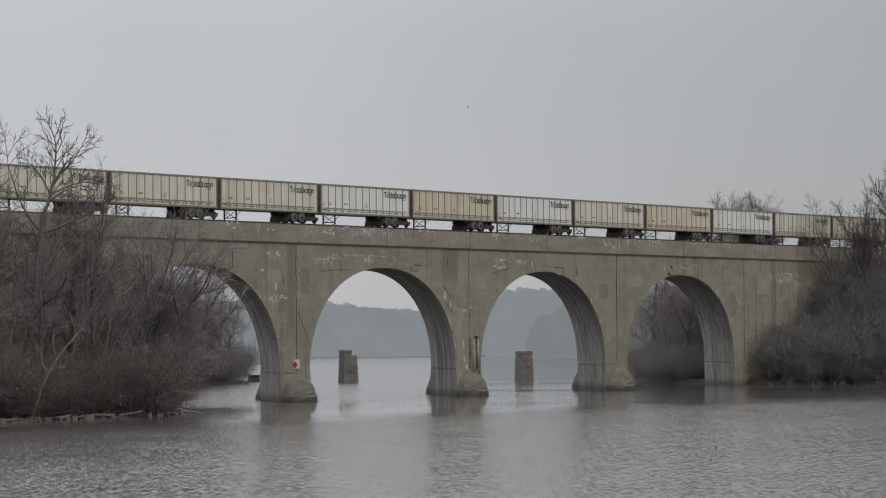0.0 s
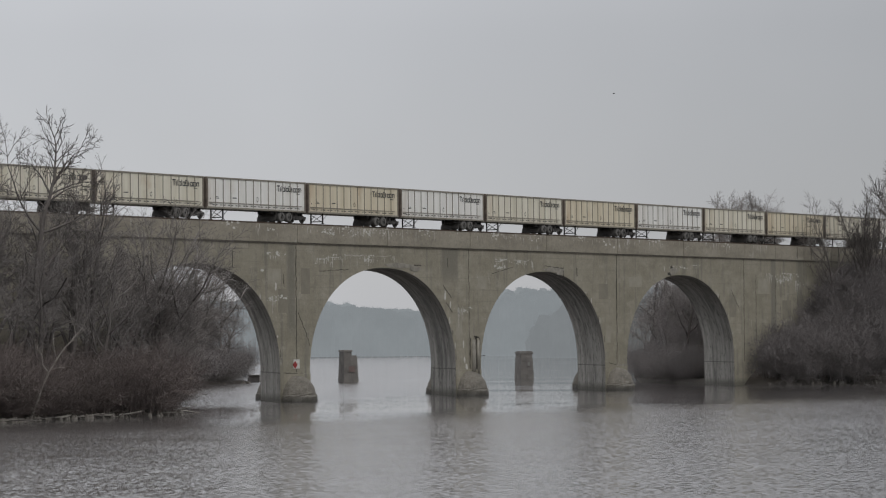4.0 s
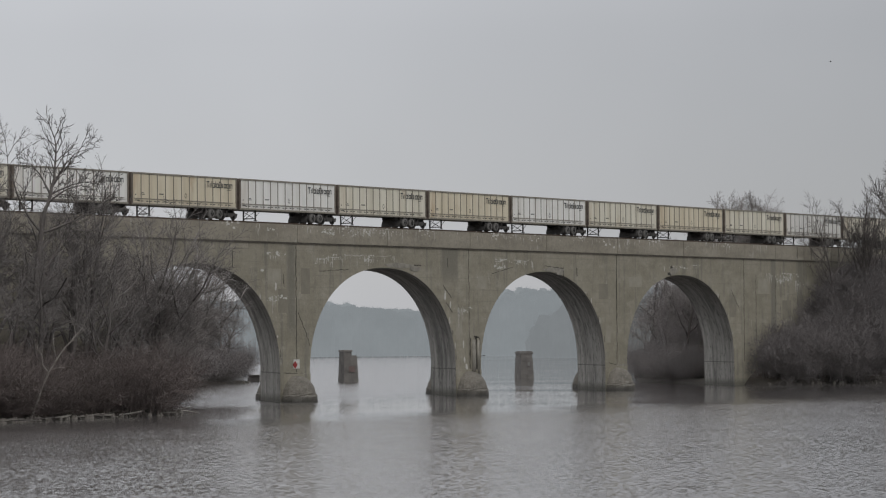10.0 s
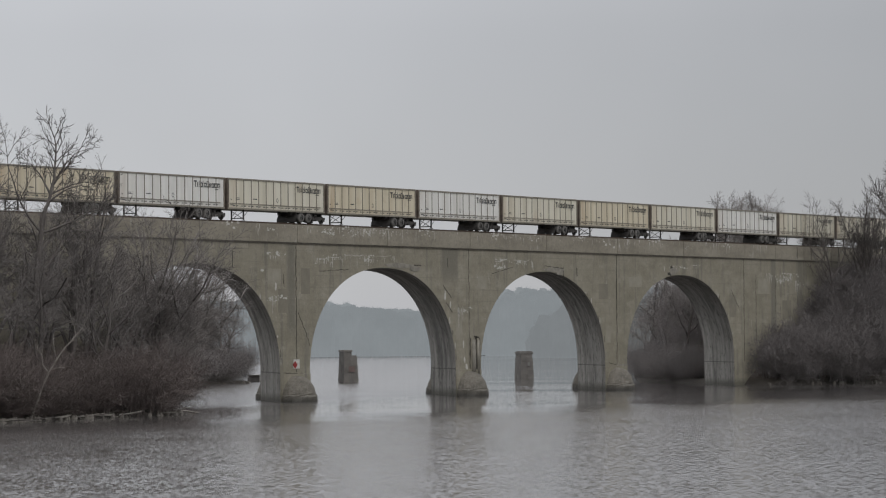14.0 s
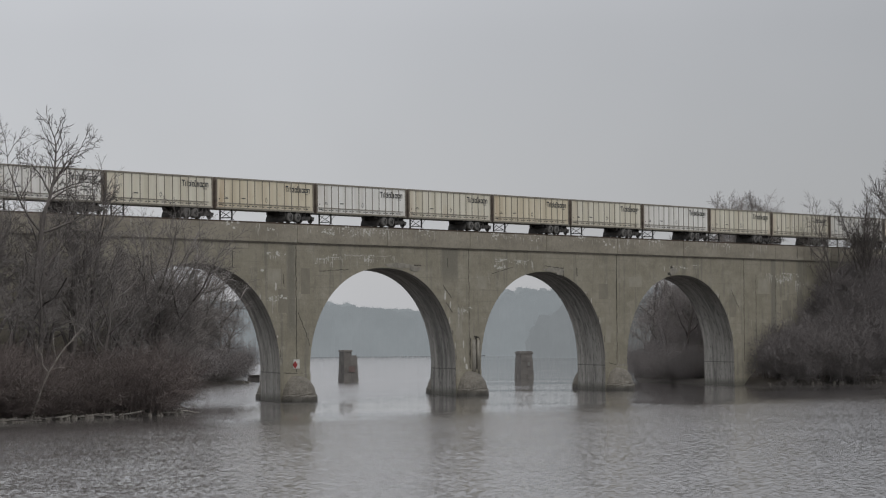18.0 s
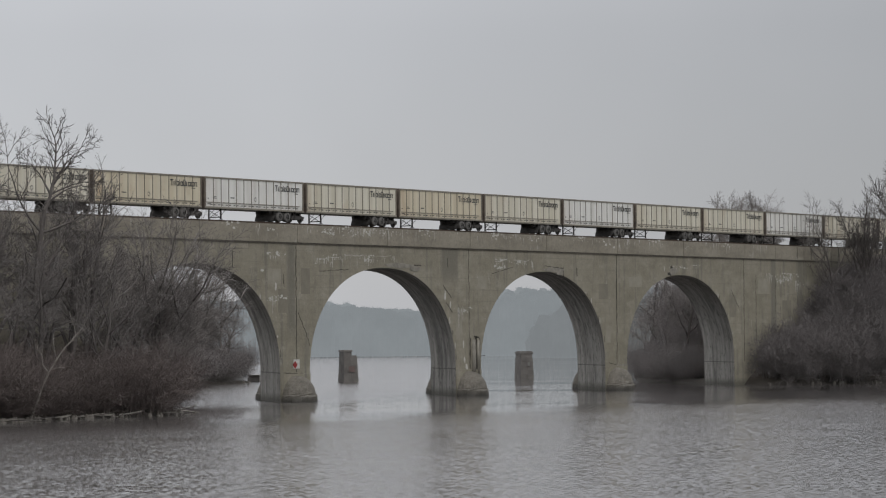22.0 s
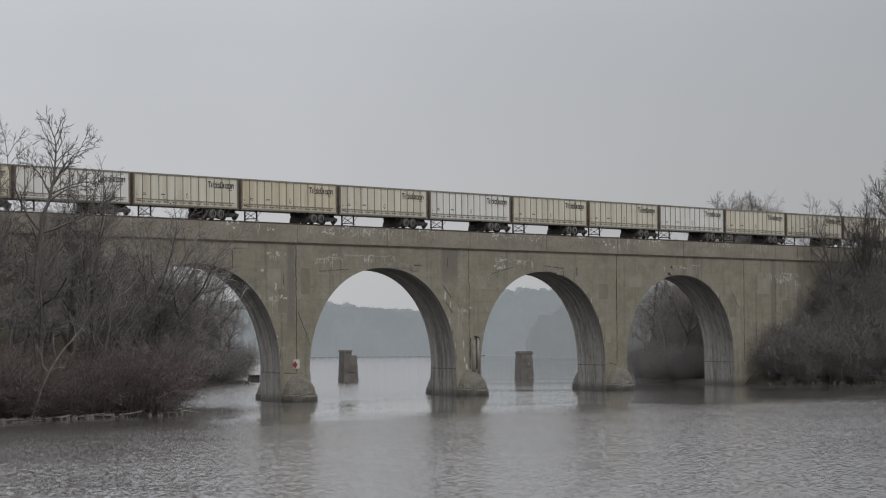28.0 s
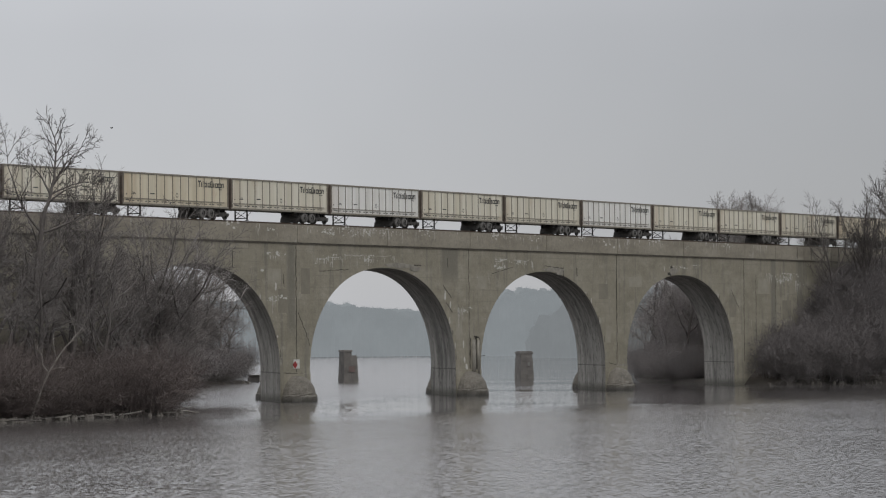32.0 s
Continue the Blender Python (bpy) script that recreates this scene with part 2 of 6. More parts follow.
def trailer_paint(name, a, b, rust):
    """Chalky sheet-metal paint with dirt runs and some rust below the seams."""
    m = Mat(name, 0.55, 0.0, 0.35)
    v = m.co("Object")
    r = m.rand()
    sh = m.n.new("ShaderNodeCombineXYZ")
    m.put(m.math("MULTIPLY", r, 91.0), sh.inputs[0])
    add = m.n.new("ShaderNodeVectorMath")
    m.l.new(v, add.inputs[0])
    m.l.new(sh.outputs[0], add.inputs[1])
    w = add.outputs[0]

    def scaled(s):
        mp = m.n.new("ShaderNodeMapping")
        mp.inputs["Scale"].default_value = s
        m.l.new(w, mp.inputs[0])
        return mp.outputs[0]
    panel = m.noise(scaled((0.82, 0.1, 0.02)), 1.0, 2, 0.4)
    dirt = m.noise(scaled((1.6, 1.0, 0.18)), 1.0, 6, 0.65)
    col = m.mix(m.rng(panel, 0.42, 0.58), a, b)
    col = m.mix(m.rng(dirt, 0.48, 0.75, 0.0, 0.35), col, tuple(x * 0.62 for x in b))
    blot = m.noise(scaled((0.5, 0.5, 0.4)), 1.0, 5, 0.6)
    col = m.mix(m.rng(blot, 0.58, 0.72, 0.0, rust), col, (0.36, 0.22, 0.11))
    # rust and road dirt gather at the front end and along the bottom
    end = m.math("MULTIPLY", m.rng(m.axis(v, 0), 2.6, 0.2), m.rng(dirt, 0.40, 0.62))
    col = m.mix(m.math("MULTIPLY", end, min(0.75, 0.15 + rust)), col, (0.40, 0.27, 0.15))
    col = m.mix(m.rng(m.axis(v, 2), 1.4, 2.2, 0.35, 0.0), col, (0.30, 0.27, 0.21))
    m.colour(col)
    m.bump(dirt, 0.01)
    return m.m


M_FACE, M_BAND, M_SOFFIT, M_WATER = concrete_face(), concrete_band(), concrete_soffit(), river_water()
M_WHITE = trailer_paint("dull_white_paint", (0.76, 0.755, 0.725), (0.70, 0.69, 0.65), 0.10)
M_CREAM = trailer_paint("cream_paint", (0.67, 0.64, 0.54), (0.59, 0.555, 0.45), 0.28)
M_TAN = trailer_paint("tan_paint", (0.635, 0.58, 0.45), (0.575, 0.51, 0.38), 0.5)
M_POST = plain("grimy_seam_metal", (0.27, 0.25, 0.21), (0.19, 0.176, 0.146), 4, 0.7)
M_ENDS = plain("rusty_brown_end_steel", (0.17, 0.138, 0.112), (0.115, 0.095, 0.08), 2, 0.8)
# painted shade for the line below the parapet band
M_LEDGE_SHADE = plain("painted_ledge_shade", (0.10, 0.093, 0.08), (0.17, 0.156, 0.13), 2.5, 0.95)
M_DARKSTEEL = plain("sooty_steel", (0.052, 0.05, 0.048), (0.075, 0.071, 0.066), 5, 0.8)
M_TYRE = plain("worn_rubber", (0.125, 0.121, 0.115), (0.17, 0.164, 0.155), 6, 0.9)
M_RIM = plain("dirty_rim_steel", (0.15, 0.147, 0.14), (0.10, 0.098, 0.093), 8, 0.6)
M_LOGO = plain("faded_dark_lettering", (0.045, 0.047, 0.05), (0.075, 0.075, 0.075), 9, 0.7, bump=0)
M_BALLAST = plain("grey_ballast", (0.12, 0.115, 0.105), (0.20, 0.19, 0.175), 9, 0.95, bump=0.05)
M_RAIL = plain("rusty_rail", (0.085, 0.06, 0.045), (0.12, 0.09, 0.07), 7, 0.6, 0.6)

# ---- mesh helpers ----


def mesh(name, verts, faces, mats, idx=None, smooth=False):
    me = bpy.data.meshes.new(name)
    me.from_pydata(verts, [], faces)
    for mt in (mats if isinstance(mats, (list, tuple)) else [mats]):
        me.materials.append(mt)
    if idx is not None:
        me.polygons.foreach_set("material_index", idx)
    if smooth:
        me.polygons.foreach_set("use_smooth", [True] * len(me.polygons))
    me.update()
    return me


def part(name, me, parent, label=""):
    ob = new(name, me)
    ob.parent = parent
    return tagged(ob, label)


def empty(name, m=None):
    ob = new(name)
    if m is not None:
        ob.matrix_basis = m
    return ob


def to_mesh(name, bm, mats, smooth=False):
    me = bpy.data.meshes.new(name)
    bmesh.ops.recalc_face_normals(bm, faces=bm.faces)
    bm.to_mesh(me)
    bm.free()
    for mt in (mats if isinstance(mats, (list, tuple)) else [mats]):
        me.materials.append(mt)
    if smooth:
        me.polygons.foreach_set("use_smooth", [True] * len(me.polygons))
    return me


def add_box(bm, x0, x1, y0, y1, z0, z1):
    r = bmesh.ops.create_cube(bm, size=1.0)
    for v in r["verts"]:
        v.co = Vector((x0 + (v.co.x + 0.5) * (x1 - x0), y0 + (v.co.y + 0.5) * (y1 - y0), z0 + (v.co.z + 0.5) * (z1 - z0)))
    return r["verts"]


def box(name, lo, hi, mat, bevel=0.0):
    bm = bmesh.new()
    add_box(bm, lo[0], hi[0], lo[1], hi[1], lo[2], hi[2])
    if bevel:
        bmesh.ops.bevel(bm, geom=bm.edges[:], offset=bevel, segments=2, affect="EDGES", profile=0.6)
    return to_mesh(name, bm, mat)


def add_bar(bm, a, b, r, sides=6, r2=None):
    """A round bar from a to b."""
    a, b = Vector(a), Vector(b)
    d = b - a
    m = Matrix.Translation((a + b) / 2) @ d.to_track_quat("Z", "Y").to_matrix().to_4x4()
    bmesh.ops.create_cone(bm, cap_ends=True, segments=sides, radius1=r, radius2=r if r2 is None else r2, depth=d.length, matrix=m)


# ---- ground and water ----
SKEW, WIDTH = 0.94, 9.0


def inside(poly, x, y):
    """Signed distance to a closed outline, positive inside."""
    d = np.full(x.shape, 1e9)
    odd = np.zeros(x.shape, bool)
    n = len(poly)
    for i in range(n):
        (ax, ay), (bx, by) = poly[i], poly[(i + 1) % n]
        ex, ey = bx - ax, by - ay
        t = np.clip(((x - ax) * ex + (y - ay) * ey) / (ex * ex + ey * ey), 0, 1)
        d = np.minimum(d, np.hypot(x - ax - t * ex, y - ay - t * ey))
        odd ^= ((ay > y) != (by > y)) & (x < (bx - ax) * (y - ay) / (by - ay + 1e-12) + ax)
    return np.where(odd, d, -d)


LEFT_LAND = [(-34, -12), (-45, -19), (-57, -18.5), (-66, -20.5), (-90, -24), (-160, -45), (-600, -140), (-2600, -600), (-2600, 2600), (60, 2600),
             (200, 700), (150, 260), (112, 130), (108, 95), (103, 87), (98.5, 82), (82, 77), (55, 62), (20, 36), (-10, 12)]
RIGHT_LAND = [(103, 12), (94.8, 0.4), (96, -2.4), (101, -5), (110, -7.8), (116, -10.5), (150, -22), (330, -75), (2600, -500), (2600, 1000), (900, 470), (640, 345), (545, 312), (494, 282), (478, 252),
              (440, 212), (340, 150), (218, 88), (153, 50), (120, 30)]
FAR_LAND = [(60, 2600), (200, 700), (330, 512), (450, 432), (503, 404), (533, 387), (554, 362), (556, 335), (545, 312), (640, 345), (900, 470), (2600, 1000), (2600, 2600)]


def smooth(a, lo, hi):
    t = np.clip((a - lo) / (hi - lo), 0, 1)
    return t * t * (3 - 2 * t)


def rough(x, y):
    return (np.sin(x * 0.31 + 1.7 * np.sin(y * 0.17)) * np.cos(y * 0.27 + 1.3 * np.sin(x * 0.13)) * 0.35
            + np.sin(x * 0.071 + 2) * np.cos(y * 0.083 + 1) * 0.8)


def height(x, y):
    x, y = np.asarray(x, float), np.asarray(y, float)
    h = np.full(x.shape, -3.0)
    # low wooded left bank with the railway embankment beyond the last arch
    d = inside(LEFT_LAND, x, y)
    low = -3 + 3.35 * smooth(d, -4, 0.6) + 1.6 * smooth(d, 0, 14) + rough(x, y) * smooth(d, 1, 8) * 0.6 + 5 * smooth(d, 60, 300)
    emb = 17.2 - np.maximum(0, np.abs(y - 4.5) - 6.0) * 0.62
    emb = np.where(x < -96, emb, emb - (x + 96) * 1.1)
    left = np.where(d > -4, np.maximum(low, np.where(d > 0, np.minimum(emb, 17.2), -9)), -3.0)
    h = np.maximum(h, left)
    d = inside(RIGHT_LAND, x, y)
    low = -3 + 3.5 * smooth(d, -4, 0.6) + np.clip(d, 0, 9) * np.where(y < 2, 0.55, 0.22) + rough(x, y) * smooth(d, 1, 8) * 0.6 + 6 * smooth(d, 20, 140)
    emb = 17.2 - np.maximum(0, np.abs(y - 4.5) - 6.0) * 0.75
    emb = np.where(x > 128, emb, emb - (128 - x) * 0.75)
    right = np.where(d > -4, np.maximum(low, np.where(d > 0, np.minimum(emb, 17.2), -9)), -3.0)
    h = np.maximum(h, right)
    d = inside(FAR_LAND, x, y)
    h = np.maximum(h, np.where(d > -4, -3 + 3.08 * smooth(d, -4, 1) + 2.8 * smooth(d, 25, 160) + 6 * smooth(d, 160, 900), -3.0))
    return h


def ground_sheet():
    def ticks(a):
        return np.unique(np.concatenate(a))
    xs = ticks([np.linspace(-2600, -420, 14), np.linspace(-420, -110, 32), np.arange(-110, 170, 2.0), np.linspace(170, 660, 90), np.linspace(660, 2600, 26)])
    ys = ticks([np.linspace(-2600, -160, 12), np.linspace(-160, -40, 16), np.arange(-40, 110, 2.0), np.linspace(110, 620, 90), np.linspace(620, 2600, 20)])
    X, Y = np.meshgrid(xs, ys)
    Z = height(X, Y)
    nx, ny = len(xs), len(ys)
    verts = np.stack([X.ravel(), Y.ravel(), Z.ravel()], 1).tolist()
    faces = [(j * nx + i, j * nx + i + 1, (j + 1) * nx + i + 1, (j + 1) * nx + i) for j in range(ny - 1) for i in range(nx - 1)]
    m = Mat("leaf_litter_soil", 0.95)
    v = m.co("World")
    f = m.noise(v, 0.35, 6)
    g = m.noise(v, 3.0, 6, 0.7)
    col = m.mix(m.rng(f, 0.35, 0.65), (0.085, 0.073, 0.062), (0.125, 0.107, 0.09))
    col = m.mix(m.rng(g, 0.45, 0.7, 0, 0.7), col, (0.155, 0.135, 0.112))
    # darker towards the waterline
    col = m.mix(m.rng(m.axis(v, 2), 0.2, 1.3, 0.85, 0.0), col, (0.042, 0.038, 0.034))
    m.colour(col)
    m.bump(g, 0.15)
    ob = new("ground", mesh("ground", verts, faces, m.m, smooth=True))
    return tagged(ob, "brown river banks covered with dead leaves and soil", "ground", kind="structure")


ground_sheet()
n_w = 2700
water = new("water", mesh("water", [(-n_w, -n_w, 0), (n_w, -n_w, 0), (n_w, n_w, 0), (-n_w, n_w, 0)], [(0, 1, 2, 3)], M_WATER))
tagged(water, "grey rippled river water reflecting the overcast sky", "water", kind="structure")

# ---- the viaduct ----
BAY = 31.585
Z_BAND, Z_TOP, Z_RAIL = 16.07, 17.89, 18.17
ARCH_C, ARCH_A, ARCH_Z, ARCH_B, ARCH_N = 15.55, 13.3, 2.9, 10.85, 2.15


def arch_z(u):
    return ARCH_Z + ARCH_B * max(0.0, 1 - abs(u) ** ARCH_N) ** (1 / ARCH_N)


def bay_mesh():
    """One bay from joint to joint: half piers, spandrels and the skewed barrel."""
    n = 56
    th = [math.pi * (1 - i / n) for i in range(n + 1)]
    pts = []
    for a in th:
        c, s = math.cos(a), math.sin(a)
        u = math.copysign(abs(c) ** (2 / ARCH_N), c)
        pts.append((ARCH_C + ARCH_A * u, ARCH_Z + ARCH_B * abs(s) ** (2 / ARCH_N)))
    low = -2.5
    bottom = [(0.02, low), (pts[0][0], low)] + pts + [(pts[-1][0], low), (BAY - 0.02, low)]
    verts, faces, idx = [], [], []
    depth = 10
    k = len(bottom)

    def v(x, j, z):
        y = WIDTH * j / depth
        verts.append((x + SKEW * y, y, z))
        return len(verts) - 1
    under = [[v(x, j, z) for x, z in bottom] for j in range(depth + 1)]
    over = [[v(x, j, Z_BAND) for x, z in bottom] for j in (0, depth)]
    for i in range(k - 1):
        if bottom[i][0] != bottom[i + 1][0]:
            faces.append((under[0][i], under[0][i + 1], over[0][i + 1], over[0][i]))
            faces.append((under[-1][i + 1], under[-1][i], over[1][i], over[1][i + 1]))
            faces.append((over[0][i], over[0][i + 1], over[1][i + 1], over[1][i]))
            idx += [0, 0, 0]
        for j in range(depth):
            faces.append((under[j][i], under[j + 1][i], under[j + 1][i + 1], under[j][i + 1]))
            idx.append(1 if 0 < i < k - 2 else 0)
    for i in (0, k - 1):
        ring = [under[j][i] for j in range(depth + 1)] + [over[1][i], over[0][i]]
        faces.append(ring if i == 0 else ring[::-1])
        idx.append(0)
    return mesh("bay", verts, faces, [M_FACE, M_SOFFIT], idx)


def wet_concrete():
    """Cutwater concrete: mottled, pale crust on top, a dark wet band at the water."""
    m = Mat("dark_wet_concrete", 0.85)
    v = m.co("World")
    big, fine = m.noise(v, 0.9, 6, 0.6), m.noise(v, 4.5, 8, 0.7)
    col = m.mix(m.rng(big, 0.35, 0.65), (0.205, 0.188, 0.160), (0.135, 0.125, 0.108))
    col = m.mix(m.rng(fine, 0.54, 0.68, 0.0, 0.6), col, (0.30, 0.285, 0.25))
    col = m.mix(m.rng(fine, 0.44, 0.32, 0.0, 0.6), col, (0.07, 0.066, 0.058))
    edge = m.math("ADD", m.axis(v, 2), m.math("MULTIPLY", m.math("SUBTRACT", big, 0.5), 0.5))
    col = m.mix(m.rng(edge, 0.05, 0.8, 0.9, 0.0), col, (0.05, 0.048, 0.042))
    m.colour(col)
    m.rough(m.rng(edge, 0.4, 0.8, 0.45, 0.9))
    m.bump(m.math("ADD", big, m.math("MULTIPLY", fine, 0.4)), 0.14)
    return m.m


M_NOSE = wet_concrete()


def nose_mesh(sign):
    """A rounded cutwater on a low vertical skirt, at one end of a pier."""
    prof = [(1.0, -2.5), (1.0, 0.05), (1.0, 0.5), (0.985, 0.62), (0.945, 0.70), (0.93, 0.85), (0.895, 1.1), (0.83, 1.45), (0.745, 1.8), (0.62, 2.13), (0.46, 2.4), (0.25, 2.58), (0.0, 2.66)]
    seg = 16
    r = random.Random(2)
    verts, faces = [], []
    for q, z in prof:
        for s in range(seg + 1):
            a = math.pi * s / seg
            w = 1 + r.uniform(-0.025, 0.025)
            verts.append((math.cos(a) * 2.5 * q * w, sign * math.sin(a) * 1.95 * q * w, z + r.uniform(-0.03, 0.03)))
    n = seg + 1
    for p in range(len(prof) - 1):
        for s in range(seg):
            k = (p * n + s, p * n + s + 1, (p + 1) * n + s + 1, (p + 1) * n + s)
            faces.append(k[::-1] if sign < 0 else k)
    return mesh("cutwater", verts, faces, M_NOSE)


def plinth_mesh():
    """The pier below the springing: a skewed block a little proud of the shaft."""
    p, z0, z1 = 0.07, -2.5, 2.86
    verts = []
    for y in (-p * 0.6, WIDTH + p * 0.6):
        for x in (-2.48 - p, 2.27 + p):
            for z in (z0, z1 - 0.05, z1):
                e = 0.05 if z == z1 else 0
                verts.append((x + SKEW * y + (e if x < 0 else -e), y + (e * 0.5 if y < 0 else -e * 0.5), z))
    a, b, c, d = 0, 3, 6, 9
    faces, idx = [], []
    for k in (0, 1):
        faces += [(a + k, b + k, b + k + 1, a + k + 1), (b + k, d + k, d + k + 1, b + k + 1), (d + k, c + k, c + k + 1, d + k + 1), (c + k, a + k, a + k + 1, c + k + 1)]
        idx += [0, 1, 0, 1]
    faces.append((a + 2, b + 2, d + 2, c + 2))
    idx.append(1)
    return mesh("pier_plinth", verts, faces, [M_FACE, M_SOFFIT], idx)


bridge = tagged(empty("arch_viaduct"), "weathered buff concrete railway viaduct with skewed round arches, lime-streaked", "bridge", kind="structure")
bay = bay_mesh()
for i in range(-1, 3):
    part("arch_bay", bay, bridge).location = (i * BAY, 0, 0)
noses = nose_mesh(-1), nose_mesh(1)
plinth = plinth_mesh()
for i in range(-1, 4):
    part("pier_plinth", plinth, bridge).location = (i * BAY, 0, 0)
PIER_X = -0.07
for i in range(-1, 3):
    part("cutwater", noses[0], bridge, "rounded concrete cutwater with a dark waterline").location = (i * BAY + PIER_X, 0.02, 0)
    part("cutwater", noses[1], bridge, "rounded concrete cutwater with a dark waterline").location = (i * BAY + PIER_X + SKEW * WIDTH, WIDTH - 0.02, 0)
X_END = 3 * BAY
bm = bmesh.new()
for v in add_box(bm, X_END + 0.02, 150, 0, WIDTH, -2.5, Z_BAND):
    if v.co.x < 140:
        v.co.x += SKEW * v.co.y
part("abutment_wall", to_mesh("abutment_wall", bm, M_FACE), bridge, "buff concrete abutment wall sinking into the brush")
bm = bmesh.new()
for v in add_box(bm, -95, -BAY - 0.02, 0, WIDTH, -2.5, Z_BAND):
    if v.co.x > -80:
        v.co.x += SKEW * v.co.y
part("abutment_wall", to_mesh("abutment_wall", bm, M_FACE), bridge, "buff concrete abutment wall behind trees")
# parapet band, cast in lengths
cuts = [-95 + 0] + [BAY * k * 0.5 for k in range(-5, 7)] + [103, 111, 115, 119, 123, 127, 131, 136, 142, 150]
for a, b in zip(cuts[:-1], cuts[1:]):
    for y0, y1 in ((-0.20, 0.35), (WIDTH - 0.35, WIDTH + 0.20)):
        bm = bmesh.new()
        add_box(bm, a + 0.012, b - 0.012, y0, y1, Z_BAND, Z_TOP)
        bmesh.ops.bevel(bm, geom=bm.edges[:], offset=0.04, segments=2, affect="EDGES")
        part("parapet", to_mesh("parapet", bm, M_BAND), bridge)
    # dark strip added to draw the shadow line under the overhang
    part("drip_course", box("drip_course", (a, -0.13, Z_BAND - 0.09), (b, -0.004, Z_BAND - 0.002), M_LEDGE_SHADE), bridge)
part("deck", box("deck", (-95, 0.36, Z_BAND), (150, WIDTH - 0.36, 17.25), M_BALLAST), bridge)
# the track
TRACK_Y = 2.7
track = tagged(empty("railway_track"), "rusty rails on grey ballast along the viaduct", "track", kind="structure")
bm = bmesh.new()
vs = add_box(bm, -420, 420, TRACK_Y - 2.2, TRACK_Y + 2.6, 17.0, 17.94)
for v in vs:
    if v.co.z > 17.5:
        v.co.y = TRACK_Y + (v.co.y - TRACK_Y) * 0.72
part("ballast", to_mesh("ballast", bm, M_BALLAST), track)
for dy in (-0.7175, 0.7175):
    part("rail", box("rail", (-420, TRACK_Y + dy - 0.035, 17.98), (420, TRACK_Y + dy + 0.035, Z_RAIL), M_RAIL), track)


def sleepers():
    """Timber sleepers, too many to pick apart."""
    r = random.Random(6)
    verts, faces = [], []
    x = -419.0
    while x < 419:
        o = len(verts)
        dx, dz = r.uniform(-0.03, 0.03), r.uniform(-0.01, 0.02)
        for z in (17.9, 18.0 + dz):
            verts += [(x + dx, TRACK_Y - 1.28, z), (x + dx + 0.23, TRACK_Y - 1.28, z), (x + dx + 0.23, TRACK_Y + 1.28, z), (x + dx, TRACK_Y + 1.28, z)]
        faces += [(o + 4, o + 5, o + 6, o + 7), (o, o + 1, o + 5, o + 4), (o + 1, o + 2, o + 6, o + 5), (o + 2, o + 3, o + 7, o + 6), (o + 3, o, o + 4, o + 7)]
        x += 0.55
    m = plain("oily_timber", (0.075, 0.062, 0.052), (0.12, 0.105, 0.09), 3, 0.95)
    return tagged(part("sleepers", mesh("sleepers", verts, faces, m), track), kind="stuff")


sleepers()

# ---- the train ----
PITCH, LENGTH, HALF = 16.63, 16.15, 1.3


def wheel_mesh(name, r, w, mat, hole=0.0, seg=20):
    """A tyre or disc on the axis y, with rounded shoulders."""
    prof = [(hole, -w / 2), (r * 0.86, -w / 2), (r * 0.97, -w * 0.38), (r, -w * 0.2), (r, w * 0.2), (r * 0.97, w * 0.38), (r * 0.86, w / 2), (hole, w / 2)]
    verts = [(q * math.cos(2 * math.pi * s / seg), y, q * math.sin(2 * math.pi * s / seg)) for q, y in prof for s in range(seg)]
    faces = []
    for p in range(len(prof) - 1):
        for s in range(seg):
            t = (s + 1) % seg
            faces.append((p * seg + s, p * seg + t, (p + 1) * seg + t, (p + 1) * seg + s))
    return mesh(name, verts, faces, mat, smooth=True)


TYRE = wheel_mesh("tyre", 0.52, 0.5, M_TYRE, 0.27)
RIM = wheel_mesh("rim", 0.29, 0.36, M_RIM, 0.07, 14)
HUB = wheel_mesh("hub", 0.10, 0.46, M_DARKSTEEL, 0.0, 10)
RAILWHEEL = wheel_mesh("rail_wheel", 0.42, 0.14, M_DARKSTEEL, 0.0, 20)
Z0, Z1 = 1.40, 4.50


def body_mesh(mat):
    bm = bmesh.new()
    add_box(bm, 0.0, LENGTH, -HALF + 0.03, HALF - 0.03, Z0 + 0.10, Z1 - 0.05)
    bmesh.ops.bevel(bm, geom=[e for e in bm.edges if abs((e.verts[0].co - e.verts[1].co).z) > 1], offset=0.07, segments=2, affect="EDGES")
    return to_mesh("body", bm, mat)


POST = box("side_post", (-0.035, -0.028, Z0 + 0.62), (0.035, 0.028, Z1 - 0.14), M_POST)
POST_LOW = box("side_post", (-0.02, -0.022, Z0 + 0.2), (0.02, 0.022, Z0 + 0.52), M_POST)
TOPRAIL = box("top_rail", (0, -0.035, Z1 - 0.16), (LENGTH, 0.035, Z1), M_POST, 0.012)
BOTRAIL = box("bottom_rail", (0, -0.035, Z0), (LENGTH, 0.035, Z0 + 0.17), M_POST, 0.012)
RUBRAIL = box("rub_rail", (0.3, -0.03, Z0 + 0.55), (LENGTH - 0.7, 0.03, Z0 + 0.62), M_POST)


FRONT = box("front_wall", (-0.05, -HALF, Z0), (0.13, HALF, Z1 - 0.01), M_ENDS, 0.02)
REAR = box("rear_door", (LENGTH - 0.16, -HALF, Z0), (LENGTH + 0.05, HALF, Z1 - 0.01), M_ENDS, 0.02)


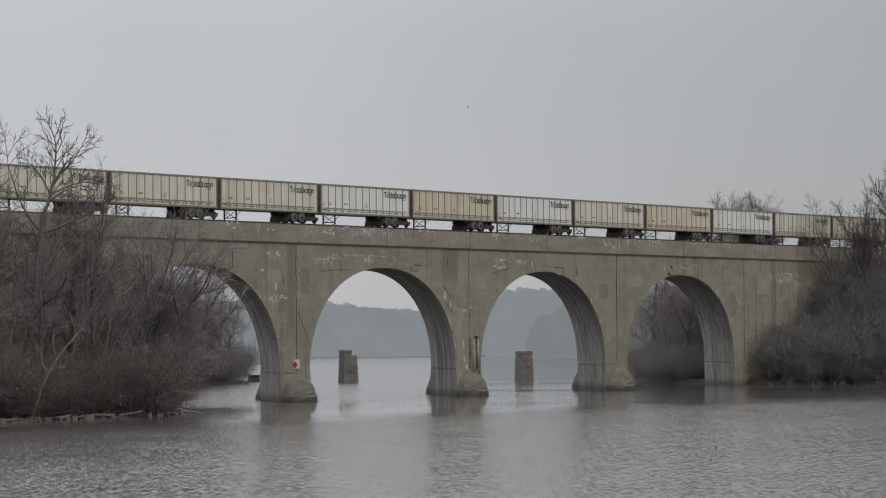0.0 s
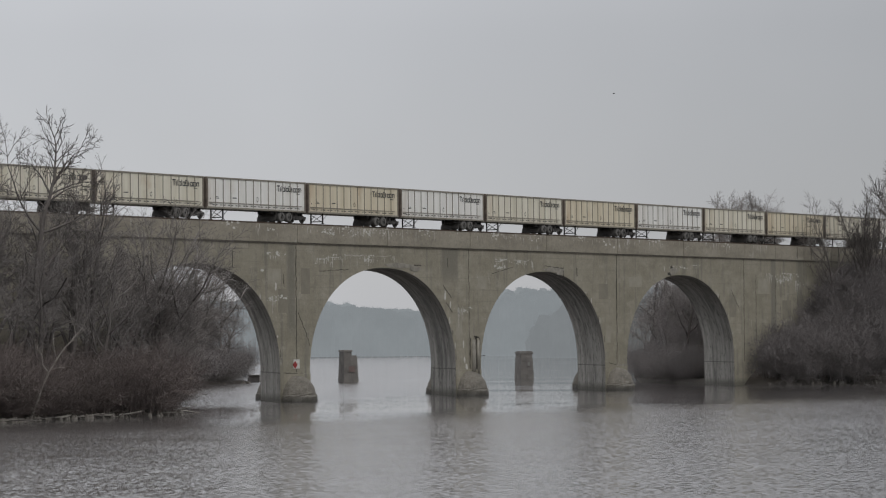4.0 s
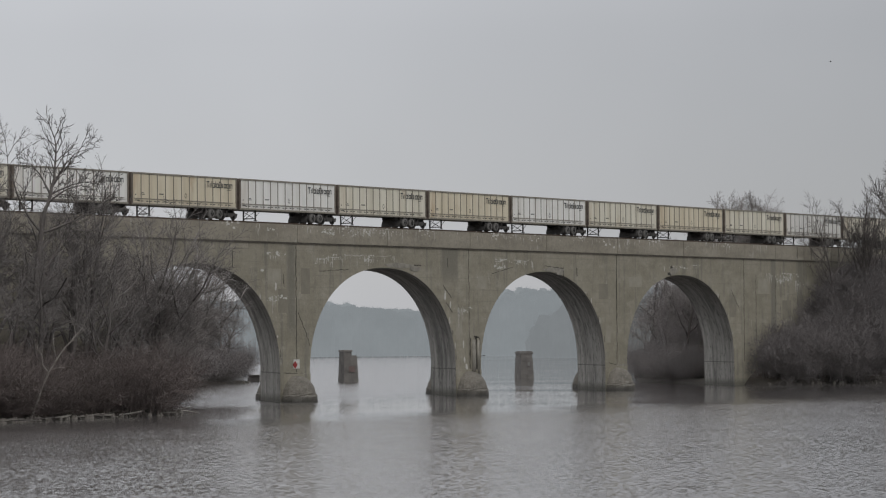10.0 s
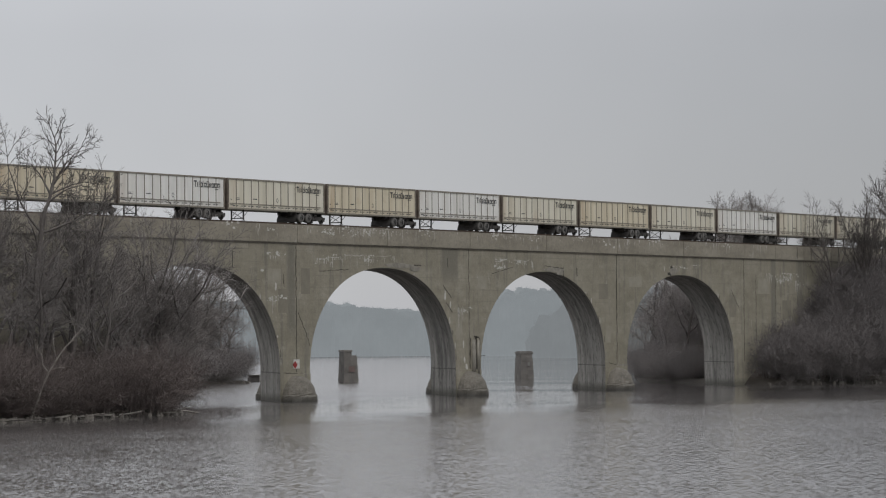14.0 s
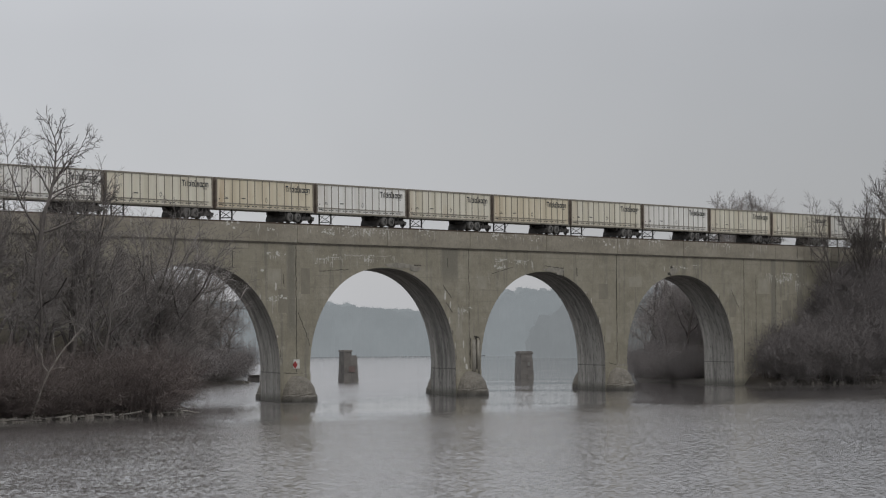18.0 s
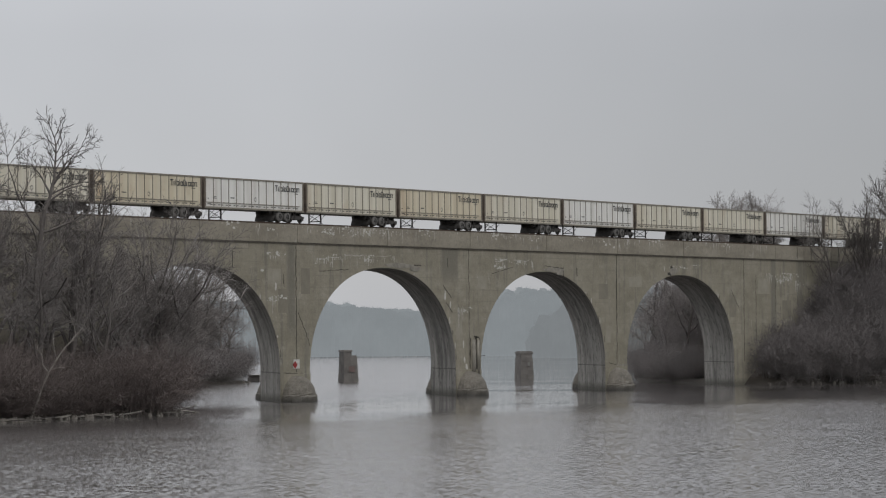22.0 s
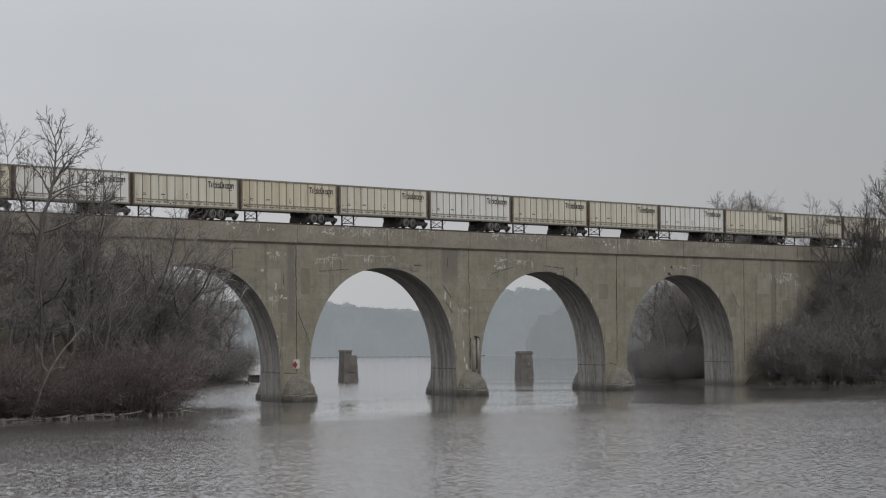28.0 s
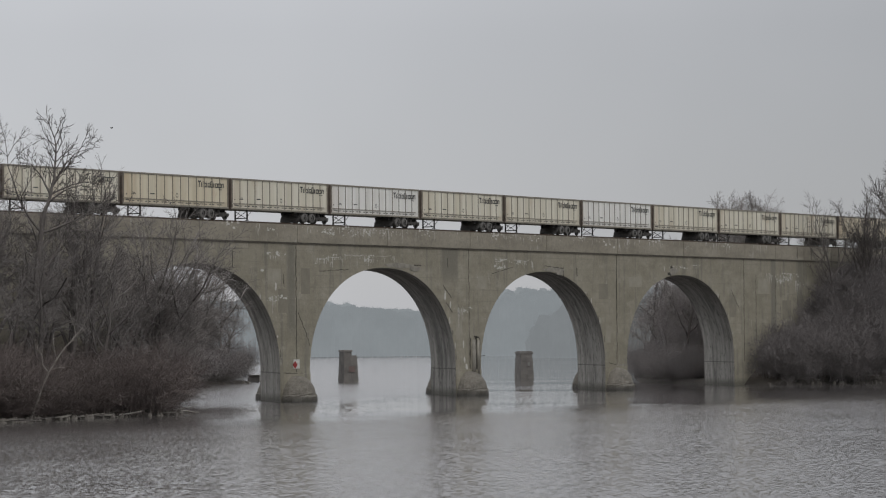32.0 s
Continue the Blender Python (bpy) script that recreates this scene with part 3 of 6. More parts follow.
def logo_meshes():
    """Eleven dark blocks in the rhythm of the faded emblem, and the short bar below."""
    made = []
    x = 11.35
    for i, (w, h, lift) in enumerate(((0.44, 0.62, 0), (0.22, 0.44, 0), (0.13, 0.60, 0), (0.36, 0.58, -0.14), (0.13, 0.62, 0), (0.36, 0.44, 0),
                                      (0.44, 0.62, 0), (0.22, 0.44, 0), (0.38, 0.44, 0), (0.50, 0.44, 0), (0.36, 0.44, 0))):
        bm = bmesh.new()
        z = 3.42 + lift
        if i == 0:
            add_box(bm, x, x + w, -0.004, 0.004, z + h - 0.12, z + h)
            add_box(bm, x + w * 0.38, x + w * 0.62, -0.004, 0.004, z, z + h - 0.12)
        elif w > 0.3:
            t = 0.085
            add_box(bm, x, x + t, -0.004, 0.004, z, z + h)
            add_box(bm, x + w - t, x + w, -0.004, 0.004, z + (0.14 if lift else 0), z + h if i != 6 else z + h * 0.8)
            add_box(bm, x + t, x + w - t, -0.004, 0.004, z + h - 0.09, z + h)
            if i != 10:
                add_box(bm, x + t, x + w - t, -0.004, 0.004, z + (0.14 if lift else 0), z + (0.23 if lift else 0.09))
        else:
            add_box(bm, x, x + w * 0.5, -0.004, 0.004, z, z + h)
        made.append(to_mesh("emblem_block", bm, M_LOGO))
        x += w + 0.052
    made.append(box("emblem", (14.6, -0.004, 3.22), (15.15, 0.004, 3.28), M_LOGO))
    return made


def marks_mesh():
    """Small stencilled bars, a diamond placard and the vent slots of the lower panel."""
    bm = bmesh.new()
    for x0, x1, z0, z1 in ((1.35, 1.85, 2.52, 2.58), (1.30, 1.95, 2.38, 2.45), (4.1, 4.75, 2.46, 2.56), (0.5, 0.62, 2.3, 2.42), (0.45, 1.0, 1.78, 1.86)):
        add_box(bm, x0, x1, -0.004, 0.004, z0, z1)
    for sx in (-1, 1):
        for sz in (-1, 1):
            a = add_box(bm, 8.0, 8.26, -0.004, 0.004, 2.45, 2.50)
            c = Vector((8.13 + sx * 0.09, 0, 2.475 + sz * 0.13))
            rot = Matrix.Rotation(sx * sz * radians(55), 3, "Y")
            for v in a:
                v.co = rot @ (v.co - Vector((8.13, 0, 2.475))) + c
    x = 0.8
    while x < LENGTH - 0.8:
        for dx in (0.12, 0.62):
            add_box(bm, x + dx, x + dx + 0.3, -0.004, 0.004, 1.72, 1.80)
        x += 1.22
    return to_mesh("stencil_marks", bm, M_LOGO)


LOGO, MARKS = logo_meshes(), marks_mesh()


def bar(name, a, b, r, mat=None):
    bm = bmesh.new()
    add_bar(bm, a, b, r)
    return to_mesh(name, bm, mat or M_DARKSTEEL)


LEG = box("landing_leg", (-0.06, -0.06, 0.42), (0.06, 0.06, Z0), M_DARKSTEEL)
FOOT = box("foot", (-0.16, -0.14, 0.36), (0.16, 0.14, 0.42), M_DARKSTEEL)
BRACES = [bar("brace", (0.03, 0, 0.75), (0.8, 0, Z0 - 0.02), 0.03)]
CROSS = [bar("cross_brace", (0, -0.75, 0.50), (0, 0.75, Z0 - 0.08), 0.035), bar("cross_brace", (0, 0.75, 0.50), (0, -0.75, Z0 - 0.08), 0.035)]
AXLE = bar("axle_bar", (0, -0.75, 0.6), (0, 0.75, 0.6), 0.05)


def slider_mesh():
    """Underframe, spring hangers and the curved mudguard ahead of the wheels."""
    bm = bmesh.new()
    for y in (-0.85, 0.55):
        add_box(bm, 10.9, 15.9, y, y + 0.3, Z0 - 0.28, Z0 + 0.02)
    for x in (11.4, 12.7, 14.0):
        add_box(bm, x, x + 0.14, -1.15, 1.15, Z0 - 0.34, Z0)
    add_box(bm, 11.75, 13.9, -0.70, 0.70, 0.50, Z0 - 0.25)
    return to_mesh("underframe", bm, M_DARKSTEEL)


def guard_mesh():
    n, r = 9, 1.05
    verts, faces = [], []
    for i in range(n + 1):
        a = radians(100 + 80 * i / n)
        x, z = 12.15 + 0.95 * math.cos(a), 0.42 + 0.97 * math.sin(a)
        for y in (-1.18, 1.18):
            verts += [(x, y, z), (x + 0.03, y, z - 0.03)]
    for i in range(n):
        o = i * 4
        faces += [(o, o + 4, o + 6, o + 2), (o + 1, o + 3, o + 7, o + 5), (o, o + 1, o + 5, o + 4), (o + 2, o + 6, o + 7, o + 3)]
    return mesh("mudguard", verts, faces, M_DARKSTEEL)


def bogie_mesh():
    bm = bmesh.new()
    for y in (-1.0, 1.0):
        add_box(bm, 14.15, 16.5, y - 0.07, y + 0.07, 0.42, 0.66)
        add_box(bm, 14.9, 15.75, y - 0.1, y + 0.1, 0.3, 0.95)
        for x in (14.45, 16.2):
            add_box(bm, x - 0.17, x + 0.17, y - 0.11, y + 0.11, 0.26, 0.62)
    add_box(bm, 15.0, 15.7, -1.1, 1.1, 0.7, Z0 - 0.1)
    for x in (14.45, 16.2):
        add_bar(bm, (x, -0.85, 0.42), (x, 0.85, 0.42), 0.09, 8)
    add_box(bm, 15.9, 16.75, -0.2, 0.2, 0.75, 1.15)
    add_box(bm, 14.05, 16.05, -0.9, 0.9, 0.40, 1.05)
    for y in (-1.02, 1.02):
        for x in (14.75, 15.3, 15.85):
            add_bar(bm, (x, y, 0.45), (x, y, 1.0), 0.09, 8)
    return to_mesh("bogie_frame", bm, M_DARKSTEEL)


SLIDER, GUARD, BOGIE = slider_mesh(), guard_mesh(), bogie_mesh()


def trailer(mat, label):
    t = tagged(empty("freight_trailer"), label, "rail trailer", "trailers of the train")
    part("body", body_mesh(mat), t)
    part("front_wall", FRONT, t, "dark rusty steel front wall")
    part("rear_door", REAR, t, "dark grimy rear doors")
    for s in (-1, 1):
        y = s * (HALF - 0.005)
        part("top_rail", TOPRAIL, t).location.y = y
        part("bottom_rail", BOTRAIL, t).location.y = y
        part("rub_rail", RUBRAIL, t).location.y = y
        for i in range(14):
            part("side_post", POST, t).location = (0.16 + i * (LENGTH - 0.32) / 13, y, 0)
            part("side_post", POST_LOW, t).location = (0.16 + i * (LENGTH - 0.32) / 13, y, 0)
    em = part("emblem", LOGO[-1], t, "dark faded emblem")
    em.location.y = -HALF - 0.001
    for b in LOGO[:-1]:
        part("emblem_block", b, em)
    tagged(part("stencil_marking", MARKS, t), kind="stuff").location.y = -HALF + 0.02
    for y in (-0.75, 0.75):
        lg = part("landing_leg", LEG, t, "black braced landing leg")
        lg.location = (3.2, y, 0)
        part("foot", FOOT, lg)
        for b in BRACES:
            part("brace", b, lg)
    part("axle_bar", AXLE, t).location.x = 3.2
    for b in CROSS:
        part("cross_brace", b, t).location.x = 3.2
    part("underframe", SLIDER, t)
    part("mudguard", GUARD, t)
    bg = part("bogie", BOGIE, t, "sooty steel rail bogie")
    for x in (14.45, 16.2):
        for y in (-0.76, 0.76):
            part("rail_wheel", RAILWHEEL, bg).location = (x, y, 0.42)
    for x in (12.25, 13.5):
        for y in (-0.98, 0.98):
            w = part("wheel", TYRE, t)
            w.location = (x, y, 0.88)
            part("rim", RIM, w)
            part("hub", HUB, w)
    for ob in t.children:
        if not ob.name.startswith("bogie"):
            ob.location.z -= 0.32
    return t


KINDS = {
    "W": trailer(M_WHITE, "dull white ribbed freight trailer riding on rail bogies"),
    "C": trailer(M_CREAM, "dirty cream ribbed freight trailer riding on rail bogies"),
    "T": trailer(M_TAN, "tan ribbed freight trailer with rusty stains, riding on rail bogies"),
}
ORDER = "CCCCWTWCTWCTCWCCWCCCTCC"  # from two cars ahead of the first seen
TRAIN = []
used = set()
for k, c in enumerate(ORDER):
    ob = KINDS[c] if c not in used else copy_thing(KINDS[c], Matrix.Identity(4))
    used.add(c)
    TRAIN.append((k - 2, ob))


def train_x(t):
    return -27.31 + 0.24 - 4.7046 * t + 0.00257 * t * t

# ---- things on and by the piers ----
M_SIGNWHITE = plain("chalky_white_board", (0.62, 0.61, 0.58), (0.45, 0.44, 0.41), 6, 0.7)
M_SIGNRED = plain("faded_red_board", (0.30, 0.035, 0.035), (0.22, 0.03, 0.03), 6, 0.6)
M_STONE = plain("sooty_sandstone", (0.205, 0.193, 0.180), (0.15, 0.142, 0.133), 0.8, 0.95, bump=0.08, vary=0.10)
M_PATCH = plain("grey_patch_mortar", (0.30, 0.282, 0.245), (0.205, 0.192, 0.165), 1.5, 0.95, bump=0.06)
M_CRACK = plain("dark_open_crack", (0.05, 0.047, 0.04), (0.07, 0.065, 0.055), 5, 0.95, bump=0)
board = tagged(empty("river_marker_board", Matrix.Translation((-0.08, -0.0, 3.82))), "white board with a red diamond on a pier face", "sign")
part("panel", box("panel", (-0.50, -0.05, -0.46), (0.53, 0.0, 0.46), M_SIGNWHITE, 0.01), board)
dm = mesh("diamond", [(-0.62, -0.075, -0.08), (-0.24, -0.075, -0.48), (0.14, -0.075, -0.08), (-0.24, -0.075, 0.34),
                      (-0.62, -0.052, -0.08), (-0.24, -0.052, -0.48), (0.14, -0.052, -0.08), (-0.24, -0.052, 0.34)],
          [(0, 1, 2, 3), (7, 6, 5, 4), (0, 4, 5, 1), (1, 5, 6, 2), (2, 6, 7, 3), (3, 7, 4, 0)], M_SIGNRED)
part("diamond", dm, board, "red diamond plate")


def ribbon(name, pts, w, mat, y=-0.012, thick=0.016, seed=0):
    """A thin uneven raised or sunk line over the face, from point to point (x, z)."""
    rnd = random.Random(seed)
    verts, faces = [], []
    fine = []
    for (x0, z0), (x1, z1) in zip(pts[:-1], pts[1:]):
        n = max(2, int(math.hypot(x1 - x0, z1 - z0) / 0.35))
        for i in range(n):
            fine.append((x0 + (x1 - x0) * i / n + rnd.uniform(-0.06, 0.06), z0 + (z1 - z0) * i / n + rnd.uniform(-0.06, 0.06)))
    fine.append(pts[-1])
    for i, (x, z) in enumerate(fine):
        a, b = fine[max(0, i - 1)], fine[min(len(fine) - 1, i + 1)]
        dx, dz = b[0] - a[0], b[1] - a[1]
        ln = math.hypot(dx, dz) or 1
        h = w * rnd.uniform(0.35, 1.0) / 2
        nx, nz = -dz / ln * h, dx / ln * h
        verts += [(x + nx, y, z + nz), (x - nx, y, z - nz), (x + nx, y + thick, z + nz), (x - nx, y + thick, z - nz)]
    for i in range(len(fine) - 1):
        o = i * 4
        faces += [(o, o + 1, o + 5, o + 4), (o, o + 4, o + 6, o + 2), (o + 1, o + 3, o + 7, o + 5)]
    return mesh(name, verts, faces, mat)


def blot(name, cx, cz, w, h, mat, seed, y=-0.03):
    """A spalled or patched area with a ragged outline."""
    rnd = random.Random(seed)
    n = 22
    ring = []
    for i in range(n):
        a = 2 * math.pi * i / n
        r = rnd.uniform(0.7, 1.1)
        ring.append((cx + math.cos(a) * w / 2 * r, cz + math.sin(a) * h / 2 * r))
    verts = [(x, y, z) for x, z in ring] + [(cx + (x - cx) * 1.06, 0.01, cz + (z - cz) * 1.06) for x, z in ring]
    faces = [tuple(range(n))] + [(i, n + i, n + (i + 1) % n, (i + 1) % n) for i in range(n)]
    return mesh(name, verts, faces, mat)


# mortar patches above the crowns, cracks on the spandrels and pier fronts
for i, (cx, cz, w, h) in enumerate(((BAY * 0 + 18.2, 14.05, 5.4, 0.55), (BAY + 17.6, 14.0, 5.0, 0.55), (2 * BAY + 13.6, 14.2, 2.2, 0.9),
                                    (BAY - 0.6, 1.9, 1.6, 1.2), (0.9, 2.5, 2.4, 0.5), (2 * BAY + 1.2, 2.8, 2.8, 0.5))):
    part("mortar_patch", blot("mortar_patch", cx, cz, w, h, M_PATCH, i), bridge, "ragged grey mortar patch")
cracks = [((-13.0 + 2.6, 13.4), (-10.4, 15.2), 0.16), ((0.3, 9.0), (1.6, 7.0), 0.10), ((1.6, 7.0), (2.3, 5.6), 0.10), ((-2.2, 2.95), (2.2, 2.75), 0.13), ((-1.8, 1.75), (1.9, 2.0), 0.12),
          ((0.2, 2.75), (0.25, 1.9), 0.08), ((26.5, 12.0), (28.1, 10.7), 0.12), ((27.1, 10.2), (28.3, 9.1), 0.20), ((29.6, 9.8), (29.6, 8.9), 0.24), ((31.82, 6.35), (31.8, 2.3), 0.24),
          ((32.85, 6.5), (33.0, 2.1), 0.42), ((33.64, 6.3), (33.6, 2.2), 0.16), ((32.5, 6.45), (33.5, 6.35), 0.32), ((18.6, 14.18), (22.3, 14.08), 0.14),
          ((47.2, 14.40), (51.1, 14.20), 0.12), ((51.2, 14.4), (51.3, 13.2), 0.12), ((82.6, 13.9), (82.7, 12.6), 0.14), ((27.4, 14.9), (27.4, 14.0), 0.10), ((BAY * 2 - 8.9, 14.3), (BAY * 2 - 8.9, 13.3), 0.2),
          ((2 * BAY + 0.02, 13.5), (2 * BAY + 0.05, 8.5), 0.12), ((3 * BAY - 3.4, 12.0), (3 * BAY - 1.4, 9.8), 0.10), ((2 * BAY - 1.8, 3.2), (2 * BAY + 2.0, 2.6), 0.10),
          ((-2.1, 12.9), (-2.0, 11.6), 0.09), ((BAY + 4.5, 13.4), (BAY + 9, 14.2), 0.08), ((4.0, 13.2), (9.0, 13.5), 0.07), ((3 * BAY + 8.5, 13.4), (3 * BAY + 8.6, 9.0), 0.10),
          ((3 * BAY + 14.5, 13.6), (3 * BAY + 14.6, 10.4), 0.10), ((3 * BAY + 3.2, 14.0), (3 * BAY + 3.2, 5.5), 0.10)]
for i, (a, b, w) in enumerate(cracks):
    part("crack", ribbon("crack", [a, b], w, M_CRACK, seed=i), bridge)
# broken slabs over the crowns, the ribs between the grooves of the second pier, a hole above the fourth arch
for i, (cx, cz, w, h) in enumerate(((18.4, 13.96, 2.6, 0.42), (21.2, 13.72, 2.4, 0.55), (48.4, 14.0, 2.4, 0.5), (50.4, 13.78, 1.7, 0.75))):
    part("broken_slab", blot("broken_slab", cx, cz, w, h, M_PATCH, 500 + i, -0.07), bridge, "broken slab of pale concrete")
for i, (cx, cz, w, h) in enumerate(((76.3, 14.35, 0.7, 1.1), (75.9, 13.85, 1.3, 0.4))):
    part("spalled_hole", blot("spalled_hole", cx, cz, w, h, M_CRACK, 520 + i, -0.02), bridge, "dark spalled hole")
for x, w in ((32.33, 0.34), (33.30, 0.22)):
    bm = bmesh.new()
    add_bar(bm, (x, 0.03, 2.1), (x, 0.03, 6.1), w, 10, w * 0.85)
    part("exposed_rib", to_mesh("exposed_rib", bm, M_PATCH, True), bridge, "rounded rib of exposed concrete")
M_LIME = plain("lime_crust", (0.54, 0.525, 0.485), (0.40, 0.385, 0.345), 2.5, 0.9, bump=0.02)
for k in range(-1, 4):
    part("joint_gap", ribbon("joint_gap", [(k * BAY, 16.0), (k * BAY, 3.0)], 0.15 if k != 1 else 0.09, M_CRACK, seed=70 + k), bridge)


def lime_runs(name, x0, x1, z_top, n, lo, hi, seed, y=-0.012):
    """A row of pale lime runs of uneven length below a leaking seam."""
    r = random.Random(seed)
    verts, faces = [], []
    for _ in range(n):
        x, w, z, up = r.uniform(x0, x1), r.uniform(0.015, 0.06), z_top + r.uniform(-0.35, 0.1), r.uniform(0.0, 0.006)
        ln = lo + (hi - lo) * r.random() ** 2.2
        s = 5
        o = len(verts)
        for i in range(s + 1):
            t = i / s
            ww = w * (1 - 0.75 * t) * r.uniform(0.7, 1.2)
            xx = x + r.uniform(-0.02, 0.02)
            verts += [(xx - ww, y - up, z - ln * t), (xx + ww, y - up, z - ln * t), (xx - ww, y + 0.014, z - ln * t), (xx + ww, y + 0.014, z - ln * t)]
        for i in range(s):
            q = o + i * 4
            faces += [(q, q + 4, q + 5, q + 1), (q, q + 2, q + 6, q + 4), (q + 1, q + 5, q + 7, q + 3)]
    # crusted specks between the runs, in loose bands
    knots = [(r.uniform(x0, x1), z_top + r.uniform(-0.7, 0.25)) for _ in range(max(2, n // 6))]
    for _ in range(int(n * 2.5)):
        cx, cz = r.choice(knots)
        cx, cz = cx + r.gauss(0, 0.75), min(cz + r.gauss(0, 0.2), z_top + 0.1)
        a = 0.03 + 0.26 * r.random() ** 2.5
        b = a * r.uniform(0.25, 0.8)
        o, lift = len(verts), r.uniform(0.0, 0.008)
        for i in range(7):
            t, q = 6.283 * i / 7, r.uniform(0.5, 1.1)
            verts.append((cx + a * q * math.cos(t), y - lift, cz + b * q * math.sin(t)))
        faces.append(tuple(range(o, o + 7)))
    return mesh(name, verts, faces, M_LIME)


for i, (x0, x1, z, n, lo, hi) in enumerate(((5.0, 17.5, 14.9, 26, 0.15, 1.2), (3.2, 6.0, 14.4, 10, 0.2, 1.0), (BAY + 5.5, BAY + 13.5, 14.9, 20, 0.15, 1.0), (-4.5, -1.5, 14.9, 9, 0.2, 0.8),
                                            (BAY * 3 + 6.0, BAY * 3 + 13.5, 14.2, 26, 0.2, 1.5), (BAY * 3 - 22, BAY * 3 - 12, 14.9, 14, 0.1, 0.6), (BAY - 2.6, BAY - 0.5, 9.6, 10, 0.4, 2.4),
                                            (BAY * 3 + 14, BAY * 3 + 15.5, 13.4, 6, 1.0, 3.6), (-4.6, -2.9, 10.6, 12, 0.3, 1.8))):
    tagged(part("lime_runs", lime_runs("lime_runs", x0, x1, z, n, lo, hi, i), bridge, "white lime runs"), kind="stuff")
for i, (x0, x1, n) in enumerate(((-12, 0, 12), (0.5, 8, 14), (8, 16, 38), (16, 30, 14), (33, 46, 18), (46, 62, 12), (64, 92, 18))):
    tagged(part("lime_runs", lime_runs("lime_runs", x0, x1, 17.75, n, 0.1, 0.9, 40 + i, -0.212), bridge, "white lime runs on the parapet"), kind="stuff")


# lime seams above the runs and broken edges along the arch rims
for i, (pts, w) in enumerate((([(4.8, 14.55), (6.1, 14.72), (7.4, 14.7)], 0.06), ([(8.3, 14.98), (10.6, 14.9), (12.0, 15.02)], 0.07), ([(13.2, 14.86), (14.4, 14.98), (17.4, 15.0)], 0.05),
                              ([(BAY + 5.4, 14.7), (BAY + 7.2, 14.92)], 0.10), ([(BAY + 9.2, 15.0), (BAY + 11.6, 14.9), (BAY + 12.4, 15.05)], 0.08))):
    part("lime_seam", ribbon("lime_seam", pts, w, M_LIME, -0.016, seed=300 + i), bridge, "white lime crust along a seam")
for i, (cx, cz, w, h) in enumerate(((30.6, 3.9, 0.4, 0.7), (31.0, 3.1, 0.5, 0.9), (31.3, 2.5, 0.35, 0.6), (26.9, 10.9, 0.35, 1.1), (27.9, 9.9, 0.3, 0.8), (30.4, 5.6, 0.3, 0.9), (-3.4, 11.6, 0.35, 0.9), (-5.6, 13.2, 0.6, 0.25))):
    part("lime_patch", blot("lime_patch", cx, cz, w, h, M_LIME, 540 + i, -0.016), bridge, "flaking white lime patch")
M_SPALL = plain("broken_concrete", (0.16, 0.148, 0.12), (0.11, 0.10, 0.085), 2.0, 0.95, bump=0.05)
rnd = random.Random(12)
for k in range(-1, 3):
    for i in range(11):
        a = math.pi * (0.03 + 0.36 * rnd.random() ** 1.5)
        c, s = math.cos(a), math.sin(a)
        g = rnd.uniform(0.14, 0.24)
        cx = ARCH_C + (ARCH_A + g) * math.copysign(abs(c) ** (2 / ARCH_N), c)
        cz = ARCH_Z + (ARCH_B + g) * s ** (2 / ARCH_N)
        w, h = rnd.uniform(0.10, 0.22), rnd.uniform(0.3, 1.1) * (1.0 - 0.5 * a)
        part("chipped_edge", blot("chipped_edge", k * BAY + cx, cz, w, h, (M_PATCH, M_LIME, M_PATCH, M_SPALL)[i % 4], 400 + k * 20 + i), bridge)


M_PANEL = [plain("pale_repair_concrete", (0.315, 0.295, 0.242), (0.265, 0.246, 0.197), 0.9, 0.9, bump=0.05), plain("dull_repair_concrete", (0.235, 0.216, 0.172), (0.195, 0.18, 0.145), 0.9, 0.9, bump=0.05)]
for i, (x, z, w, h, k) in enumerate(((-3.6, 12.6, 2.2, 1.6, 0), (-2.2, 10.2, 1.6, 2.4, 1), (1.6, 12.2, 1.5, 2.6, 1), (34.2, 12.4, 1.8, 1.4, 0), (60.2, 11.6, 2.2, 1.8, 1),
                                    (67.6, 12.8, 3.0, 1.2, 0), (91.8, 10.0, 1.8, 2.8, 1), (100.2, 12.6, 3.2, 2.0, 0), (29.6, 7.2, 1.2, 2.2, 0), (106.4, 9.6, 2.4, 2.4, 1), (61.2, 6.6, 1.0, 2.0, 0))):
    part("repair_panel", box("repair_panel", (x - w / 2, -0.008, z - h / 2), (x + w / 2, 0.06, z + h / 2), M_PANEL[k], 0.004), bridge, "squared concrete repair")
for i, x in enumerate((109.1, 113.1, 116.9, 121.1)):
    part("groove", ribbon("groove", [(x, 17.85), (x, 16.2)], 0.22, M_CRACK, -0.216, seed=200 + i), bridge)


